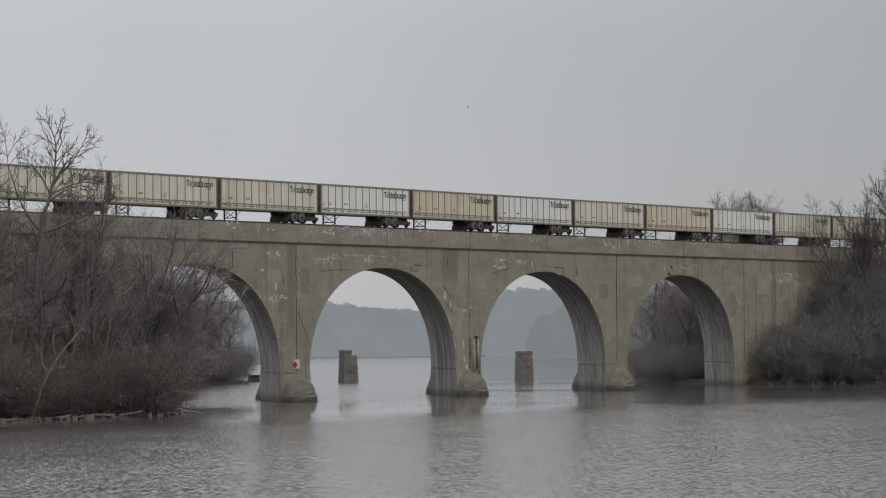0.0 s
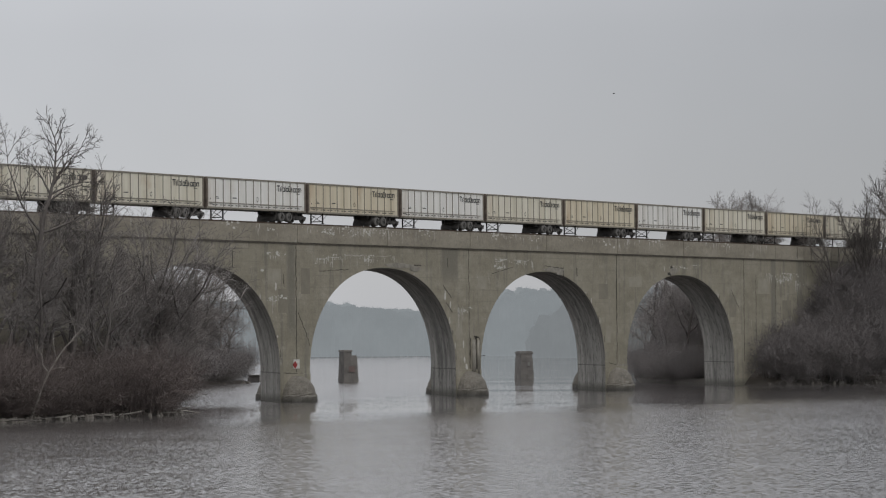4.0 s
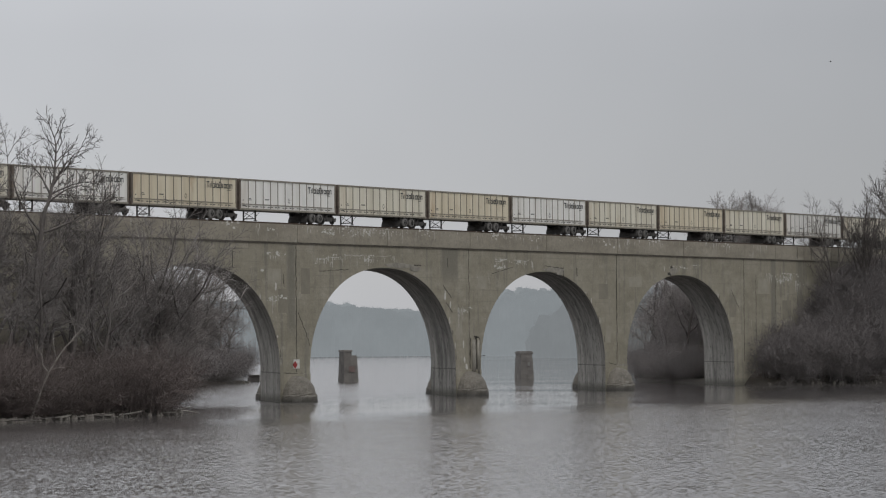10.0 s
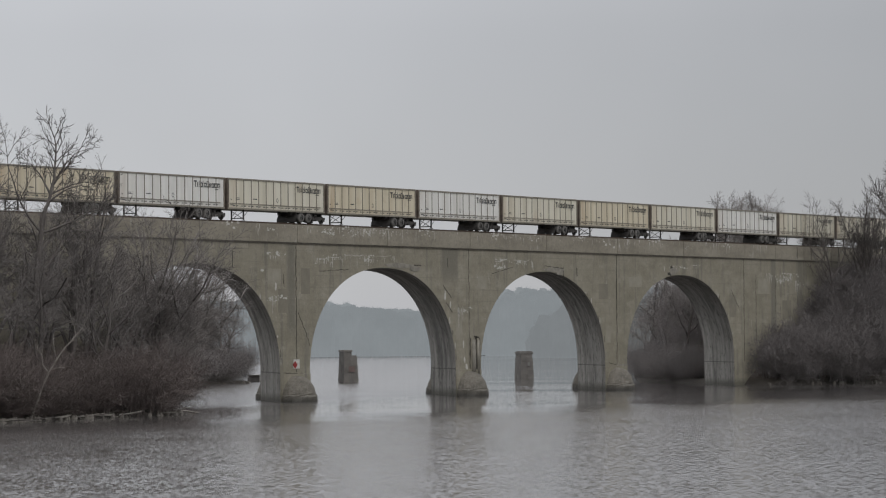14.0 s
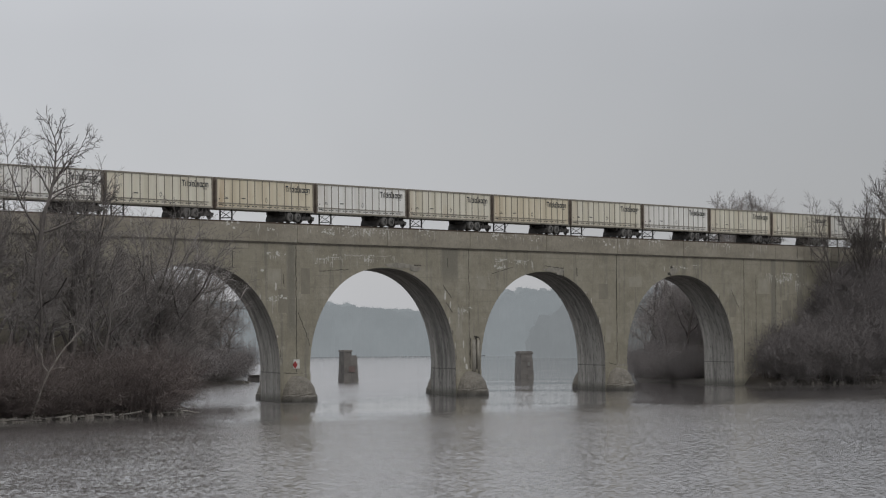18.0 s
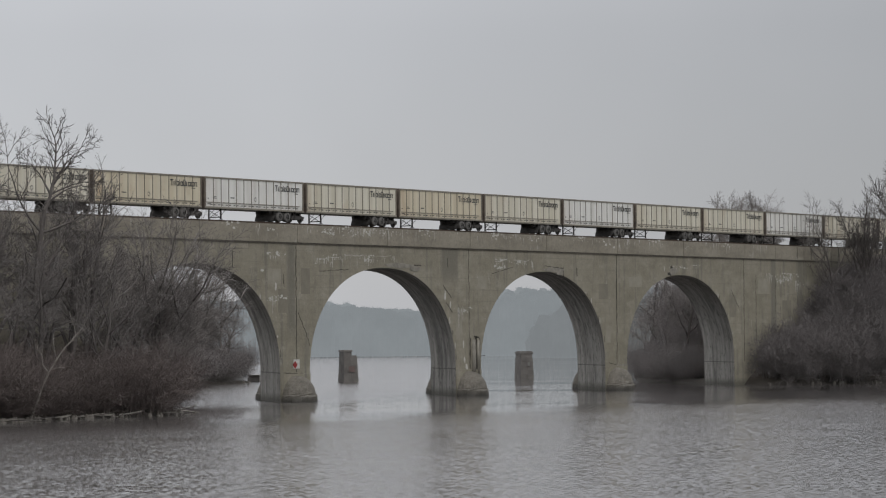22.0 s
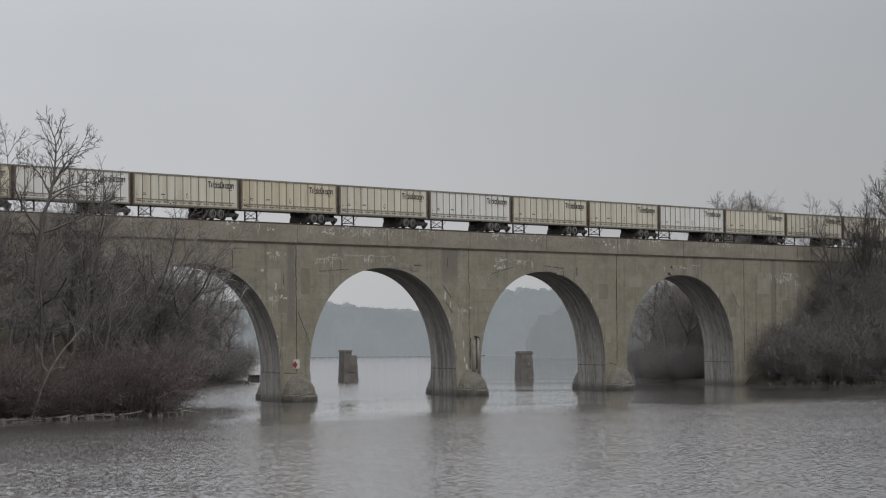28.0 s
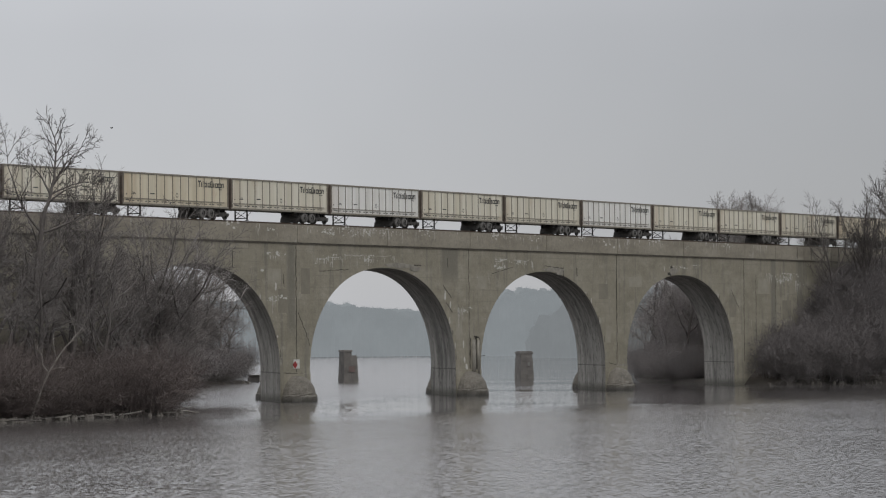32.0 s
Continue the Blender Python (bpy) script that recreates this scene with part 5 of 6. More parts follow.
def thicket(name, label, items):
    """Many shrubs that nobody could count, joined into one mesh."""
    co, li, ls, mi, nv, nl = [], [], [], [], 0, 0
    for pair, m in items:
        rot, off = np.array(m.to_3x3()), np.array(m.translation)
        for k, me in enumerate(pair):
            a, b, c = np.empty(len(me.vertices) * 3, np.float32), np.empty(len(me.loops), np.int32), np.empty(len(me.polygons), np.int32)
            me.vertices.foreach_get("co", a)
            me.loops.foreach_get("vertex_index", b)
            me.polygons.foreach_get("loop_start", c)
            co.append(a.reshape(-1, 3) @ rot.T + off)
            li.append(b + nv)
            ls.append(c + nl)
            mi.append(np.full(len(c), k, np.int32))
            nv, nl = nv + len(me.vertices), nl + len(me.loops)
    me = bpy.data.meshes.new(name)
    me.vertices.add(nv)
    me.vertices.foreach_set("co", np.concatenate(co).astype(np.float32).ravel())
    me.loops.add(nl)
    me.loops.foreach_set("vertex_index", np.concatenate(li))
    me.polygons.add(sum(len(c) for c in ls))
    me.polygons.foreach_set("loop_start", np.concatenate(ls))
    me.materials.append(M_STEM_HAZE)
    me.materials.append(M_BRUSH_HAZE)
    me.polygons.foreach_set("material_index", np.concatenate(mi))
    me.update(calc_edges=True)
    return tagged(new(name, me), label, "brush", kind="stuff")


def scatter(n, xr, yr, lo, hi, kinds, label, group, d_max=99, land=LEFT_LAND, clear=True):
    made = 0
    for _ in range(n * 30):
        x, y = rnd.uniform(*xr), rnd.uniform(*yr)
        d = float(inside(land, np.array([x]), np.array([y]))[0])
        if d < 0.4 or d > d_max or (clear and -1.2 < y < 10 and -64 < x < 150) or height(x, y) > 16.5:
            continue
        cap = (15.2 if x < 113 else 16.8) - float(height(x, y))
        if land is RIGHT_LAND and y < 0:
            # the brush climbs along the abutment towards the parapet
            cap = 5.9 + (0.56 * x - 0.83 * y - 51.4) * 0.72 + rnd.uniform(-1.0, 0.6)
            cap = min(cap, 17.0) - float(height(x, y))
            if cap < 1.2:
                continue
        shrub(x, y, max(1.2, min(rnd.uniform(lo, hi), cap)), kinds, label, group)
        made += 1
        if made == n:
            return


scatter(46, (-74, -31), (-20, -13), 3.0, 5.5, (0, 1, 2, 3), "russet leafless shrub leaning over the water", "shrubs of the left bank", 4.5)
scatter(78, (-74, -26), (-19, -2), 4.5, 7.6, (0, 1, 2, 3), "dense brown leafless shrub under the trees", "shrubs of the left bank")
scatter(14, (-45, -10), (-1, 9), 2.0, 4.0, (0, 4, 5), "leafless shrub in the shade of the arch", "shrubs under the arches", clear=False)
scatter(36, (10, 104), (30, 96), 4.5, 8.0, (4, 5, 6), "grey leafless shrub on the far bank", "shrubs beyond the arches", 8)
scatter(70, (100, 138), (11, 44), 1.6, 3.6, (4, 5, 6), "low grey leafless shrub at the waterline", "shrubs behind the abutment", 2.6, RIGHT_LAND)
scatter(22, (110, 130), (-17, -8), 2.0, 4.2, (7, 8, 9), "low dark leafless shrub by the water", "shrubs of the right bank", 3.2, RIGHT_LAND)
scatter(30, (80, 102), (78, 92), 4.0, 6.5, (4, 5, 6), "grey leafless shrub on the far bank", "shrubs beyond the arches", 9)
scatter(110, (96, 136), (-17, -1.3), 5.0, 8.5, (7, 8, 9), "dark leafless shrub on the steep bank by the abutment", "shrubs of the right bank", 99, RIGHT_LAND)
scatter(48, (98, 165), (10.5, 58), 3.0, 6.5, (4, 5, 6), "grey leafless shrub behind the viaduct", "shrubs behind the abutment", 12, RIGHT_LAND)

scatter(9, (93, 114), (10.2, 24), 3.0, 5.0, (4, 5, 6), "grey leafless shrub behind the viaduct", "shrubs behind the abutment", 10, RIGHT_LAND)
scatter(64, (104, 130), (-8, -1.4), 6.0, 9.5, (7, 8, 9), "dark leafless shrub on the steep bank by the abutment", "shrubs of the right bank", 99, RIGHT_LAND)
scatter(18, (96, 106), (-5, -1.4), 4.5, 7.0, (7, 8, 9), "dark leafless shrub against the abutment wall", "shrubs of the right bank", 9, RIGHT_LAND)

thicket("brush_thicket", "grey leafless brush on the banks behind the viaduct", THICKET)
# pale leaning sapling, driftwood and stones along the left shore
w = Wood(3)
w.stem_level, w.sides, w.least = 1, (6, 4, 3), (0.1, 0.04, 0.03)
def flat_tube(wood, pts, r0, r1, sides=5):
    """A bent stem in the plane across the river; points are metres across and up."""
    wood.tube(0, [ACROSS * a + Vector((0, 0, b)) + AWAY * 0.12 * math.sin(3 * b) for a, b in pts], r0, r1, sides)


flat_tube(w, [(-0.1, -0.3), (0.25, 0.55), (0.6, 1.35), (0.85, 2.2), (1.35, 3.3)], 0.085, 0.06)
flat_tube(w, [(1.35, 3.3), (1.9, 4.2), (2.45, 5.0), (3.2, 5.8), (3.7, 6.4), (4.2, 7.3)], 0.055, 0.014)
flat_tube(w, [(1.35, 3.3), (0.95, 3.8), (0.85, 4.5), (0.98, 5.3)], 0.04, 0.012)
for p, d, ln in (((1.9, 4.2), (-0.2, 0.98), 1.5), ((2.45, 5.0), (0.8, 0.5), 1.6), ((3.2, 5.8), (-0.1, 0.9), 1.4), ((1.5, 3.5), (0.95, 0.2), 1.3), ((0.85, 4.5), (-0.5, 0.8), 0.8)):
    w.branch(ACROSS * p[0] + Vector((0, 0, p[1])), (ACROSS * d[0] + Vector((0, 0, d[1]))).normalized(), ln, 0.025, 1, [(), (4, 3, 35, 0.45, 0.3, 0.10, 0.05), (1, 0, 0, 0, 0, 0.1, 0)])
sap = tagged(empty("leaning_sapling", pose(-62.7, -20.3, 0.05) @ Matrix.Scale(1.16, 4)), "pale barkless sapling leaning and forking over the shore", "tree")
part("trunk", mesh("trunk", w.v[0], w.f[0], M_PALE, smooth=True), sap)
part("crown", mesh("crown", w.v[1], w.f[1], M_PALE), sap)
w = Wood(31)
flat_tube(w, [(-1.7, -7.4), (-1.0, -3.4), (0.0, 0.0), (0.5, 0.95), (1.1, 1.6), (1.9, 2.1), (2.5, 3.0), (2.9, 3.7)], 0.10, 0.07, 6)
M_SNAG = bark("black_rotten_wood", (0.030, 0.027, 0.025), (0.05, 0.045, 0.042), 0.1)
snag = tagged(new("dead_snag", mesh("dead_snag", w.v[0], w.f[0], M_SNAG, smooth=True)), "black broken dead trunk leaning out of the brush", "dead tree")
snag.location = (-56.1, -14.7, 7.9)
snag_foot = Wood(32)
snag_foot.tube(0, [Vector((0, 0, 0)), Vector((0.15, 0.1, 1.4)), Vector((0.2, 0.05, 3.0)), Vector((0.45, 0.0, 4.6))], 0.20, 0.15, 8)
M_MOSS = bark("mossy_bark", (0.115, 0.112, 0.075), (0.16, 0.15, 0.105), 0.1)
stump = tagged(new("mossy_stump", mesh("mossy_stump", snag_foot.v[0], snag_foot.f[0], M_MOSS, smooth=True)), "tall mossy olive stump standing in the brush", "stump")
stump.location = (-43.7, -11.4, float(height(-43.7, -11.4)) - 0.2)
rnd = random.Random(8)
SHORE = [(-68, -21.6), (-66, -21.2), (-62, -20.4), (-57, -19.5), (-51, -19.8), (-45, -19.9), (-39, -16.2), (-35, -12.9)]
for i in range(26):
    t = rnd.random() * (len(SHORE) - 1)
    k = int(t)
    x = SHORE[k][0] + (SHORE[k + 1][0] - SHORE[k][0]) * (t - k)
    y = SHORE[k][1] + (SHORE[k + 1][1] - SHORE[k][1]) * (t - k) + rnd.uniform(-0.3, 0.5)
    w = Wood(100 + i)
    w.stem_level, w.sides, w.least = 2, (6, 4, 3), (0.06, 0.04, 0.03)
    ln = rnd.uniform(0.8, 2.4) if i > 3 or t > 3.5 else rnd.uniform(3, 5)
    a = radians(rnd.gauss(-20, 30))
    w.branch(Vector((0, 0, 0)), Vector((math.cos(a), math.sin(a), 0.03)), ln, rnd.uniform(0.035, 0.085), 0, [(5, 2, 40, 0.4, 0.3, 0.06, 0.0), (3, 0, 0, 0, 0, 0.15, 0)])
    ob = tagged(new("driftwood", mesh("driftwood", w.v[0], w.f[0], M_PALE if i % 3 else M_BARK, smooth=True)), "bleached driftwood branch lying on the shore", "driftwood", "driftwood of the left shore")
    ob.location = (x, y, max(0.1, float(height(x, y))) + 0.08)


def shore_stones():
    verts, faces = [], []
    r = random.Random(4)
    lines = [(SHORE, 90), ([(95.5, -2.0), (101, -5.3), (110, -8.1), (116, -10.9), (128, -15)], 60), ([(55, 61), (80, 77.5), (97, 81.5), (101, 87)], 80)]
    for line, n in lines:
        for _ in range(n):
            t = r.random() * (len(line) - 1)
            k = int(t)
            x = line[k][0] + (line[k + 1][0] - line[k][0]) * (t - k) + r.uniform(-0.5, 0.5)
            y = line[k][1] + (line[k + 1][1] - line[k][1]) * (t - k) + r.uniform(-0.4, 0.4)
            s = r.uniform(0.08, 0.32)
            o = len(verts)
            for i in range(6):
                a = i * math.pi / 3
                q = r.uniform(0.7, 1.1) * s
                verts.append((x + q * math.cos(a), y + q * math.sin(a), 0.0))
            for i in range(6):
                a = i * math.pi / 3 + 0.3
                q = r.uniform(0.4, 0.7) * s
                verts.append((x + q * math.cos(a), y + q * math.sin(a), s * r.uniform(0.8, 1.3)))
            faces += [(o + i, o + (i + 1) % 6, o + 6 + (i + 1) % 6, o + 6 + i) for i in range(6)] + [tuple(o + 6 + i for i in range(6))]
    m = plain("pale_shore_stones", (0.19, 0.175, 0.155), (0.11, 0.10, 0.09), 0.6, 0.9)
    return tagged(new("shore_stones", mesh("shore_stones", verts, faces, m)), "small pale stones along the waterline", "stones", kind="stuff")


shore_stones()


# ---- woods in the misty distance ----
def far_woods(name, label, line, n, depth, lo, hi, col, seed):
    """A strip of bare wood: many crowns of thin upright slivers."""
    r = random.Random(seed)
    verts, faces = [], []
    seg = [math.hypot(b[0] - a[0], b[1] - a[1]) for a, b in zip(line[:-1], line[1:])]
    tot = sum(seg)
    for _ in range(n):
        t = r.random() * tot
        k = 0
        while t > seg[k]:
            t -= seg[k]
            k += 1
        (ax, ay), (bx, by) = line[k], line[k + 1]
        ex, ey = (bx - ax) / seg[k], (by - ay) / seg[k]
        d = depth * r.random() ** 1.6 - 3.5
        x, y = ax + ex * t - ey * d, ay + ey * t + ex * d
        z = max(0.0, float(height(x, y))) - 0.5
        swell = 0.5 + 0.5 * math.sin(x * 0.043 + 1.1 * math.sin(y * 0.031))
        h, w = (lo + (hi - lo) * swell) * r.uniform(0.92, 1.03), r.uniform(2.2, 3.8)
        # a rounded uneven crown with a fringe of short twigs
        o, rings, round_ = len(verts), (-0.9, -0.35, 0.3, 0.78), 7
        for q in rings:
            for i in range(round_):
                a = 6.283 * i / round_
                rad = w * math.sqrt(1 - q * q) * r.uniform(0.6, 0.85)
                verts.append((x + rad * math.cos(a), y + rad * math.sin(a), z + h * (0.60 + 0.40 * q) + r.uniform(-0.3, 0.3)))
        verts.append((x, y, z + h * 0.94))
        for k2 in range(len(rings) - 1):
            for i in range(round_):
                j = (i + 1) % round_
                faces.append((o + k2 * round_ + i, o + k2 * round_ + j, o + (k2 + 1) * round_ + j, o + (k2 + 1) * round_ + i))
        for i in range(round_):
            faces.append((o + 3 * round_ + i, o + 3 * round_ + (i + 1) % round_, o + 4 * round_))
        for i in range(13):
            a, q, u = r.uniform(0, 6.28), r.uniform(-0.4, 0.98), r.uniform(0.7, 1.0)
            rad = w * math.sqrt(1 - q * q) * u
            px, py, pz, cl = x + rad * math.cos(a), y + rad * math.sin(a), z + h * (0.60 + 0.40 * q * u), r.uniform(0.25, 0.75)
            o = len(verts)
            verts += [(px + cl * r.uniform(0.6, 1), py, pz), (px, py + cl * r.uniform(0.6, 1), pz), (px - cl * r.uniform(0.6, 1), py, pz), (px, py - cl * r.uniform(0.6, 1), pz),
                      (px, py, pz + cl * r.uniform(0.5, 1)), (px, py, pz - cl)]
            for i2 in range(4):
                j = (i2 + 1) % 4
                faces += [(o + i2, o + j, o + 4), (o + j, o + i2, o + 5)]
            for i2 in range(3):
                th, ln, tw = r.uniform(0.06, 0.14), cl * r.uniform(0.9, 1.35), r.uniform(0, 6.28)
                up = r.uniform(0.1, 1.0)
                o = len(verts)
                verts += [(px - th, py + th, pz), (px + th, py - th, pz), (px + math.cos(tw) * ln * (1.1 - up), py + math.sin(tw) * ln * (1.1 - up), pz + up * ln)]
                faces.append((o, o + 1, o + 2))
        for i in range(16):
            # bare twig tips above the crown
            a, q = r.uniform(0, 6.28), r.uniform(0.25, 0.98)
            rad = w * math.sqrt(1 - q * q) * 0.9
            px, py, pz = x + rad * math.cos(a), y + rad * math.sin(a), z + h * (0.58 + 0.38 * q)
            ln, th, out = r.uniform(0.7, 1.7), r.uniform(0.025, 0.06), r.uniform(0.1, 0.8) * math.sqrt(1 - q * q)
            o = len(verts)
            verts += [(px - 0.56 * th, py + 0.83 * th, pz), (px + 0.56 * th, py - 0.83 * th, pz), (px + math.cos(a) * out * ln, py + math.sin(a) * out * ln, pz + ln)]
            faces.append((o, o + 1, o + 2))
        o = len(verts)
        verts += [(x - 0.25, y, z), (x + 0.25, y, z), (x, y, z + h * 0.8)]
        faces.append((o, o + 1, o + 2))
        for i in range(5):
            a = r.uniform(0, 6.28)
            px, py = x + r.uniform(-2, 2), y + r.uniform(-2, 2)
            o = len(verts)
            hh = r.uniform(1.5, 4.0)
            verts += [(px - 1.2 * math.cos(a), py - 1.2 * math.sin(a), z), (px + 1.2 * math.cos(a), py + 1.2 * math.sin(a), z), (px, py, z + hh)]
            faces.append((o, o + 1, o + 2))
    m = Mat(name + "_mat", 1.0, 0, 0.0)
    # distance: mist painted as emission over nearly black stems
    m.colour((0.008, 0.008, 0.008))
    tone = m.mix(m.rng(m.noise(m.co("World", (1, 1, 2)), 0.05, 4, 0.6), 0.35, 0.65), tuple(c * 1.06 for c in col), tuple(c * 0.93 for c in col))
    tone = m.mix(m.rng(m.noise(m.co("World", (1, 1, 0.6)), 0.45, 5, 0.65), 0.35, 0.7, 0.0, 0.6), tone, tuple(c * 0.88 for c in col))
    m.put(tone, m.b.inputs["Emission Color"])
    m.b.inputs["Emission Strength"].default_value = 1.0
    return tagged(new(name, mesh(name, verts, faces, m.m)), label, "woods", kind="stuff")


def misty_wood(name, label, line, n, depth, col, seed):
    """A strip of bare wood far off in the mist: ragged crowns, their height given along the line, with a fringe of fine twigs."""
    r = random.Random(seed)
    verts, faces = [], []
    seg = [math.hypot(b[0] - a[0], b[1] - a[1]) for a, b in zip(line[:-1], line[1:])]
    # the short stretches stand closest together
    share = [math.sqrt(q) for q in seg]
    for _ in range(n):
        k = r.choices(range(len(seg)), share)[0]
        (ax, ay, ah), (bx, by, bh) = line[k], line[k + 1]
        ex, ey = (bx - ax) / seg[k], (by - ay) / seg[k]
        t = r.random()
        d = depth * r.random() - 4.0
        x, y = ax + (bx - ax) * t - ey * d, ay + (by - ay) * t + ex * d
        z = max(0.0, float(height(x, y))) - 0.5
        swell = 0.96 + 0.04 * math.sin(x * 0.9 + 1.3 * math.sin(y * 0.55))
        h, w = max(4.0, (ah + (bh - ah) * t) * swell * r.uniform(0.90, 1.0) - z), r.uniform(1.6, 3.2)
        drop = min(h * 0.92, w * 1.15)
        o, rings, round_ = len(verts), (0.0, 0.35, 0.65, 0.88), 9
        for q in (-1.0,) + rings:
            for i in range(round_):
                a = 6.283 * i / round_
                rad = w * (math.sqrt(1 - q * q) if q >= 0 else 0.9) * r.uniform(0.75, 1.0)
                verts.append((x + rad * math.cos(a), y + rad * math.sin(a), z + ((h - drop) + drop * q if q >= 0 else 0.3) + r.uniform(-0.3, 0.3)))
        verts.append((x, y, z + h))
        for k2 in range(len(rings)):
            for i in range(round_):
                j = (i + 1) % round_
                faces.append((o + k2 * round_ + i, o + k2 * round_ + j, o + (k2 + 1) * round_ + j, o + (k2 + 1) * round_ + i))
        for i in range(round_):
            faces.append((o + 4 * round_ + i, o + 4 * round_ + (i + 1) % round_, o + 5 * round_))
        for i in range(60):
            a, q = r.uniform(0, 6.28), r.uniform(0.0, 0.99)
            rad = w * math.sqrt(1 - q * q) * 0.95
            px, py, pz = x + rad * math.cos(a), y + rad * math.sin(a), z + (h - drop) + drop * q - 0.15
            ln, th, out = 0.25 + 0.8 * r.random() ** 2, r.uniform(0.03, 0.08), r.uniform(0.1, 0.9)
            o = len(verts)
            verts += [(px - 0.56 * th, py + 0.83 * th, pz), (px + 0.56 * th, py - 0.83 * th, pz), (px + math.cos(a) * out * ln, py + math.sin(a) * out * ln, pz + ln)]
            faces.append((o, o + 1, o + 2))
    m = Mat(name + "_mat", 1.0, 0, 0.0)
    # crowns almost black; the mist's tone is put into their emission
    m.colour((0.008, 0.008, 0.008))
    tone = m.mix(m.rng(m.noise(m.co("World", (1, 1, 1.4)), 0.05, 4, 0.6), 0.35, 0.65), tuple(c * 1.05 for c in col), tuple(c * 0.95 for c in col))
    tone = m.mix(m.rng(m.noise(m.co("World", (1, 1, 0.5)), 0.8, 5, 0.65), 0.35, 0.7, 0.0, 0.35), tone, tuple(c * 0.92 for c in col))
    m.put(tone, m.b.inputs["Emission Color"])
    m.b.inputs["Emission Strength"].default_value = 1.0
    return tagged(new(name, mesh(name, verts, faces, m.m)), label, "woods", kind="stuff")


def far_hill(name, label, line, offs, top, col, seed):
    """The rising ground behind a strip of far wood, seen through mist."""
    verts, faces = [], []
    n = 0
    r = random.Random(seed)
    for (ax, ay), (bx, by) in zip(line[:-1], line[1:]):
        ln = math.hypot(bx - ax, by - ay)
        ex, ey = (bx - ax) / ln, (by - ay) / ln
        for i in range(int(ln / 8)):
            x, y = ax + ex * i * 8, ay + ey * i * 8
            z = top + r.uniform(-0.8, 0.8)
            for d, h in ((offs[0], -1.0), (offs[1], z), (offs[2], z + 1.5), (offs[3], -1.0)):
                verts.append((x - ey * d, y + ex * d, h))
            if n:
                o = len(verts) - 8
                faces += [(o + k, o + k + 4, o + k + 5, o + k + 1) for k in range(3)]
            n += 1
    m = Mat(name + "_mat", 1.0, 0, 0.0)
    # the hillside glows in the colour of the mist, painted haze
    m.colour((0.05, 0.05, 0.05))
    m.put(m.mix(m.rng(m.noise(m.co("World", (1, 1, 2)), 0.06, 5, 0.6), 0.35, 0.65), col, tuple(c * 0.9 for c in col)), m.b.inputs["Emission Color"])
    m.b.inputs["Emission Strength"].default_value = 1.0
    return tagged(new(name, mesh(name, verts, faces, m.m)), label, "backdrop", kind="structure")


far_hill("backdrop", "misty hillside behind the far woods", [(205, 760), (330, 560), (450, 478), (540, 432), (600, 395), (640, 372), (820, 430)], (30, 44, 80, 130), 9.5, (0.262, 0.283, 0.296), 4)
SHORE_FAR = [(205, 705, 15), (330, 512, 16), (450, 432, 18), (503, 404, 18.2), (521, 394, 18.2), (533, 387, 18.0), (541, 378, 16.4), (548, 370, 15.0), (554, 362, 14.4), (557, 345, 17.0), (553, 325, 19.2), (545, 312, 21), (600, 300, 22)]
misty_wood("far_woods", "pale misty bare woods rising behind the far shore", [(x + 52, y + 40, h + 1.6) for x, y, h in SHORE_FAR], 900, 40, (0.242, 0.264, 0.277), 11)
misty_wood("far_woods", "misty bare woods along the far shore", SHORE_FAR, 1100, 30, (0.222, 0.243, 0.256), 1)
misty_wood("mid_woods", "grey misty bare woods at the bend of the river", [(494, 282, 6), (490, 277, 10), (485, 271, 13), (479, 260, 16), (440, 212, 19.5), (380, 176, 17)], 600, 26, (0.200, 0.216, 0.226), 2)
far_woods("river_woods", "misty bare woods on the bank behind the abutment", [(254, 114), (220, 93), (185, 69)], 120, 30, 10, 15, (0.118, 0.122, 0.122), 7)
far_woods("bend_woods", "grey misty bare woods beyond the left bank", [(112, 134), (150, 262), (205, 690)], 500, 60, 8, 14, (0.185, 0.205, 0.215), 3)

# ---- the birds ----
M_BIRD = plain("dark_feathers", (0.05, 0.048, 0.045), (0.09, 0.085, 0.08), 20, 0.9, bump=0)


def bird_body():
    bm = bmesh.new()
    bmesh.ops.create_uvsphere(bm, u_segments=10, v_segments=8, radius=1.0)
    for v in bm.verts:
        x = v.co.x
        v.co = Vector((x * 0.12, v.co.y * 0.035 * (1 - 0.4 * max(0, -x)), v.co.z * 0.035))
    bmesh.ops.create_cone(bm, cap_ends=True, segments=6, radius1=0.010, radius2=0.001, depth=0.04, matrix=pose(0.13, 0, 0.006, 0, 90, 0))
    return to_mesh("body", bm, M_BIRD, True)


def bird_wing(s):
    pts = [(0.055, 0.02), (0.065, 0.11), (0.01, 0.22), (-0.03, 0.21), (-0.045, 0.1), (-0.05, 0.02)]
    top = [(x, s * y, 0.006) for x, y in pts]
    low = [(x, s * y, -0.006) for x, y in pts]
    n = len(pts)
    return mesh("wing", top + low, [tuple(range(n)), tuple(range(2 * n - 1, n - 1, -1))] + [(i, n + i, n + (i + 1) % n, (i + 1) % n) for i in range(n)], M_BIRD)


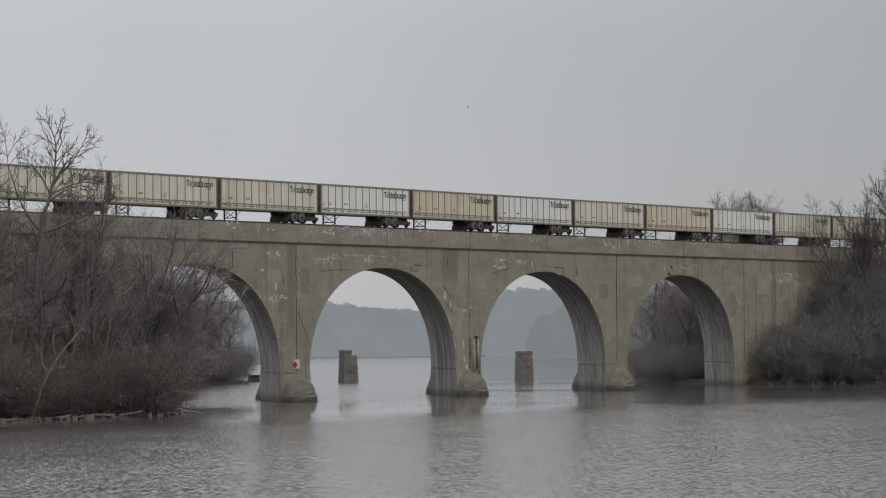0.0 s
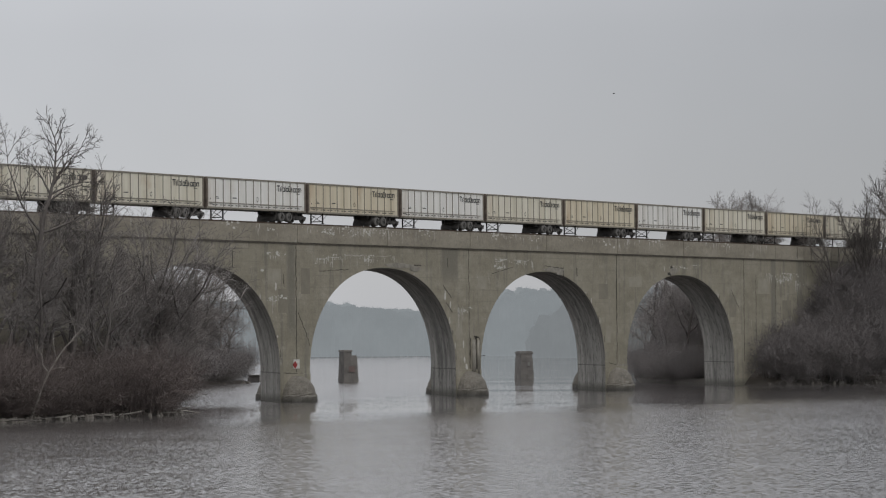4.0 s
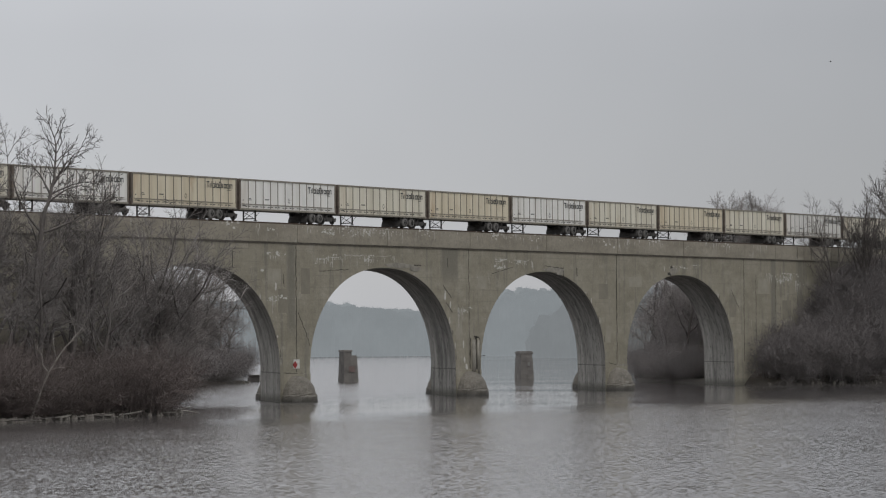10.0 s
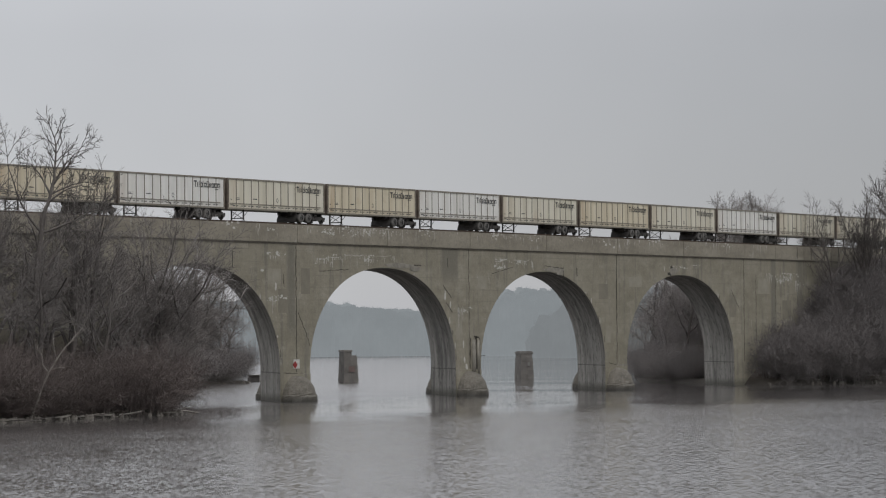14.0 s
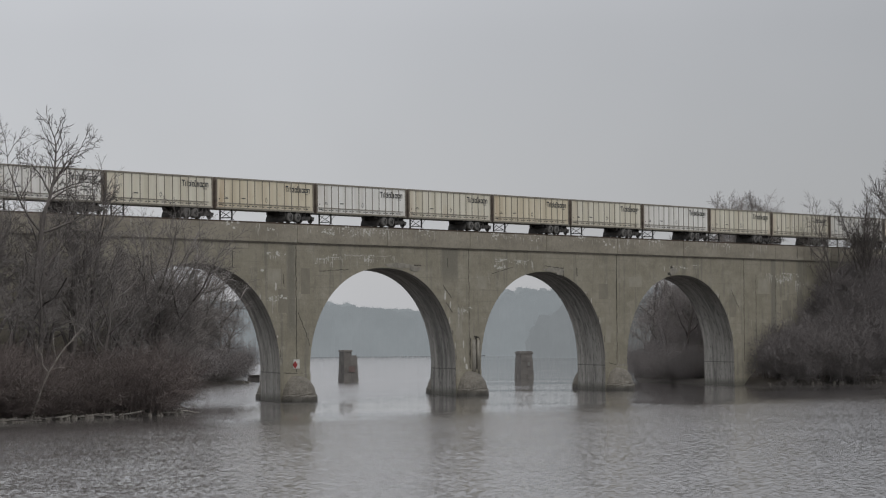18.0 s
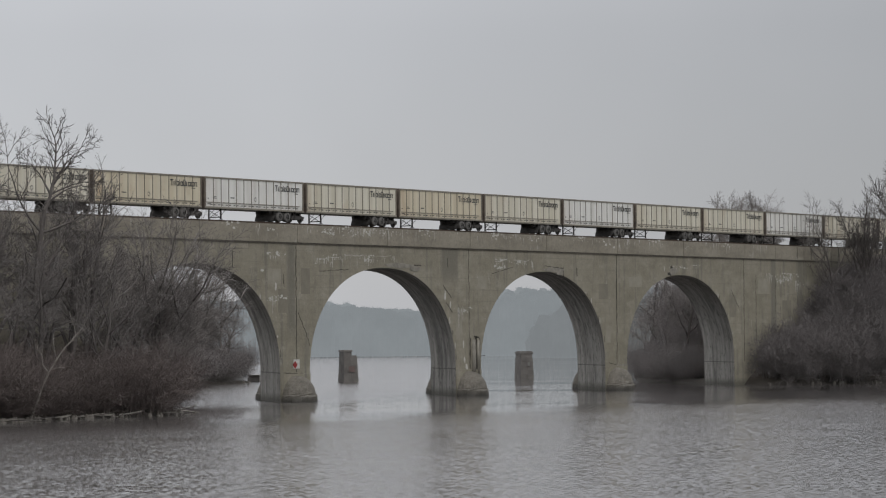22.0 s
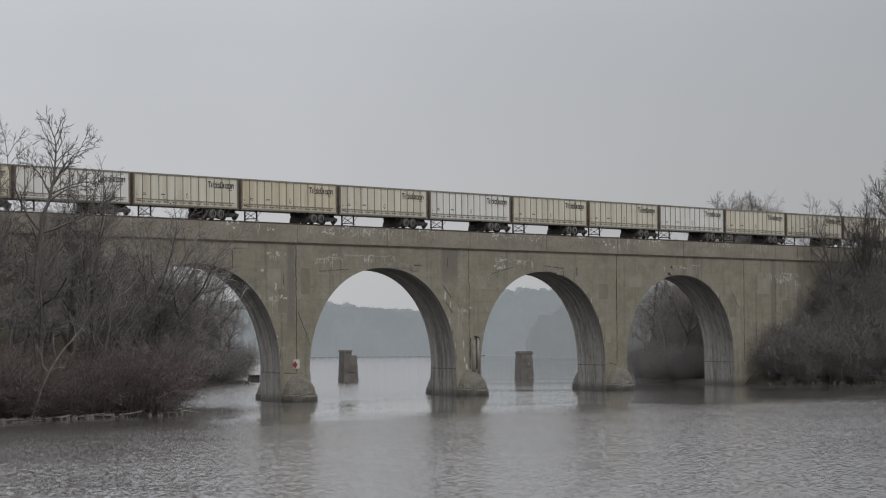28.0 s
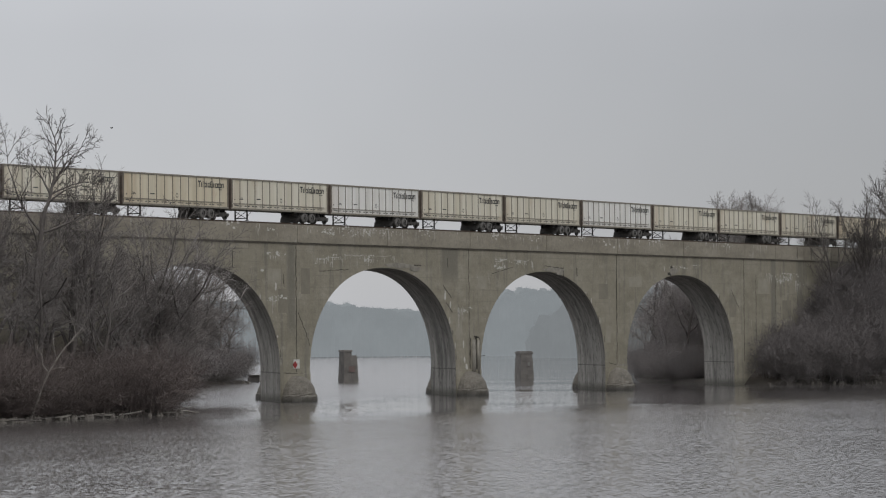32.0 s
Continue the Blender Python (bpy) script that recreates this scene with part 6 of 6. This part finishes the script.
def bird():
    b = tagged(empty("bird"), "small dark bird flying under the grey sky", "bird", "birds")
    part("body", bird_body(), b)
    part("tail", mesh("tail", [(-0.10, -0.012, 0), (-0.10, 0.012, 0), (-0.18, 0.03, 0.003), (-0.18, -0.03, 0.003), (-0.10, 0, -0.008), (-0.18, 0, -0.005)],
                      [(0, 1, 2, 3), (0, 4, 5, 3), (1, 2, 5, 4), (0, 1, 4), (3, 5, 2)], M_BIRD), b)
    return b, part("wing", bird_wing(1), b), part("wing", bird_wing(-1), b)


BIRDS = [bird(), bird()]

# ---- what moves ----


def motions():
    for k, ob in TRAIN:
        walk(ob, [(t, pose(train_x(t) + k * PITCH, TRACK_Y, Z_RAIL)) for t in range(0, 33, 4)])
    walk(water, [(t, pose(0.25 * t, -0.12 * t, 0)) for t in (0, 16, 32)])
    flights = (
        [(0, (5.4, -17.4, 29.3)), (1, (7.6, -20.7, 29.3)), (2, (9.6, -23.7, 29.6)), (3, (11.6, -26.7, 30.1)), (6, (16.7, -34.2, 30.9)), (7, (18.1, -36.3, 31.2)),
         (8, (19.8, -38.9, 32.0)), (9, (22.2, -42.5, 32.7)), (10, (25.5, -47.4, 33.5)), (14, (39, -67, 37)), (32, (100, -157, 54))],
        [(0, (-44.3, -8.6, 16.6)), (30.9, (-44.3, -8.6, 16.6)), (31.1, (-44.6, -9.2, 18.6)), (31.25, (-44.8, -9.7, 21.2)), (31.4, (-44.8, -10.0, 23.2)), (31.6, (-43.2, -10.0, 24.4)), (31.8, (-41.5, -10.0, 25.05)), (32, (-40.3, -10.0, 25.1))])
    for (b, left, right), rows, turn in zip(BIRDS, flights, (-56, -12)):
        walk(b, [(t, pose(*p, 0, 0, turn)) for t, p in rows])
        lo, hi = (0.0, 11.0) if rows[1][0] == 1 else (30.9, 32.0)
        times = ([0.0] if lo > 0 else []) + [lo + 0.15 * i for i in range(int((hi - lo) / 0.15) + 1)]
        times += [32.0] if times[-1] < 31.99 else []
        for s, wing in ((1, left), (-1, right)):
            walk(wing, [(t, pose(0, 0, 0, s * (34 if i % 2 else -22))) for i, t in enumerate(times)])


motions()
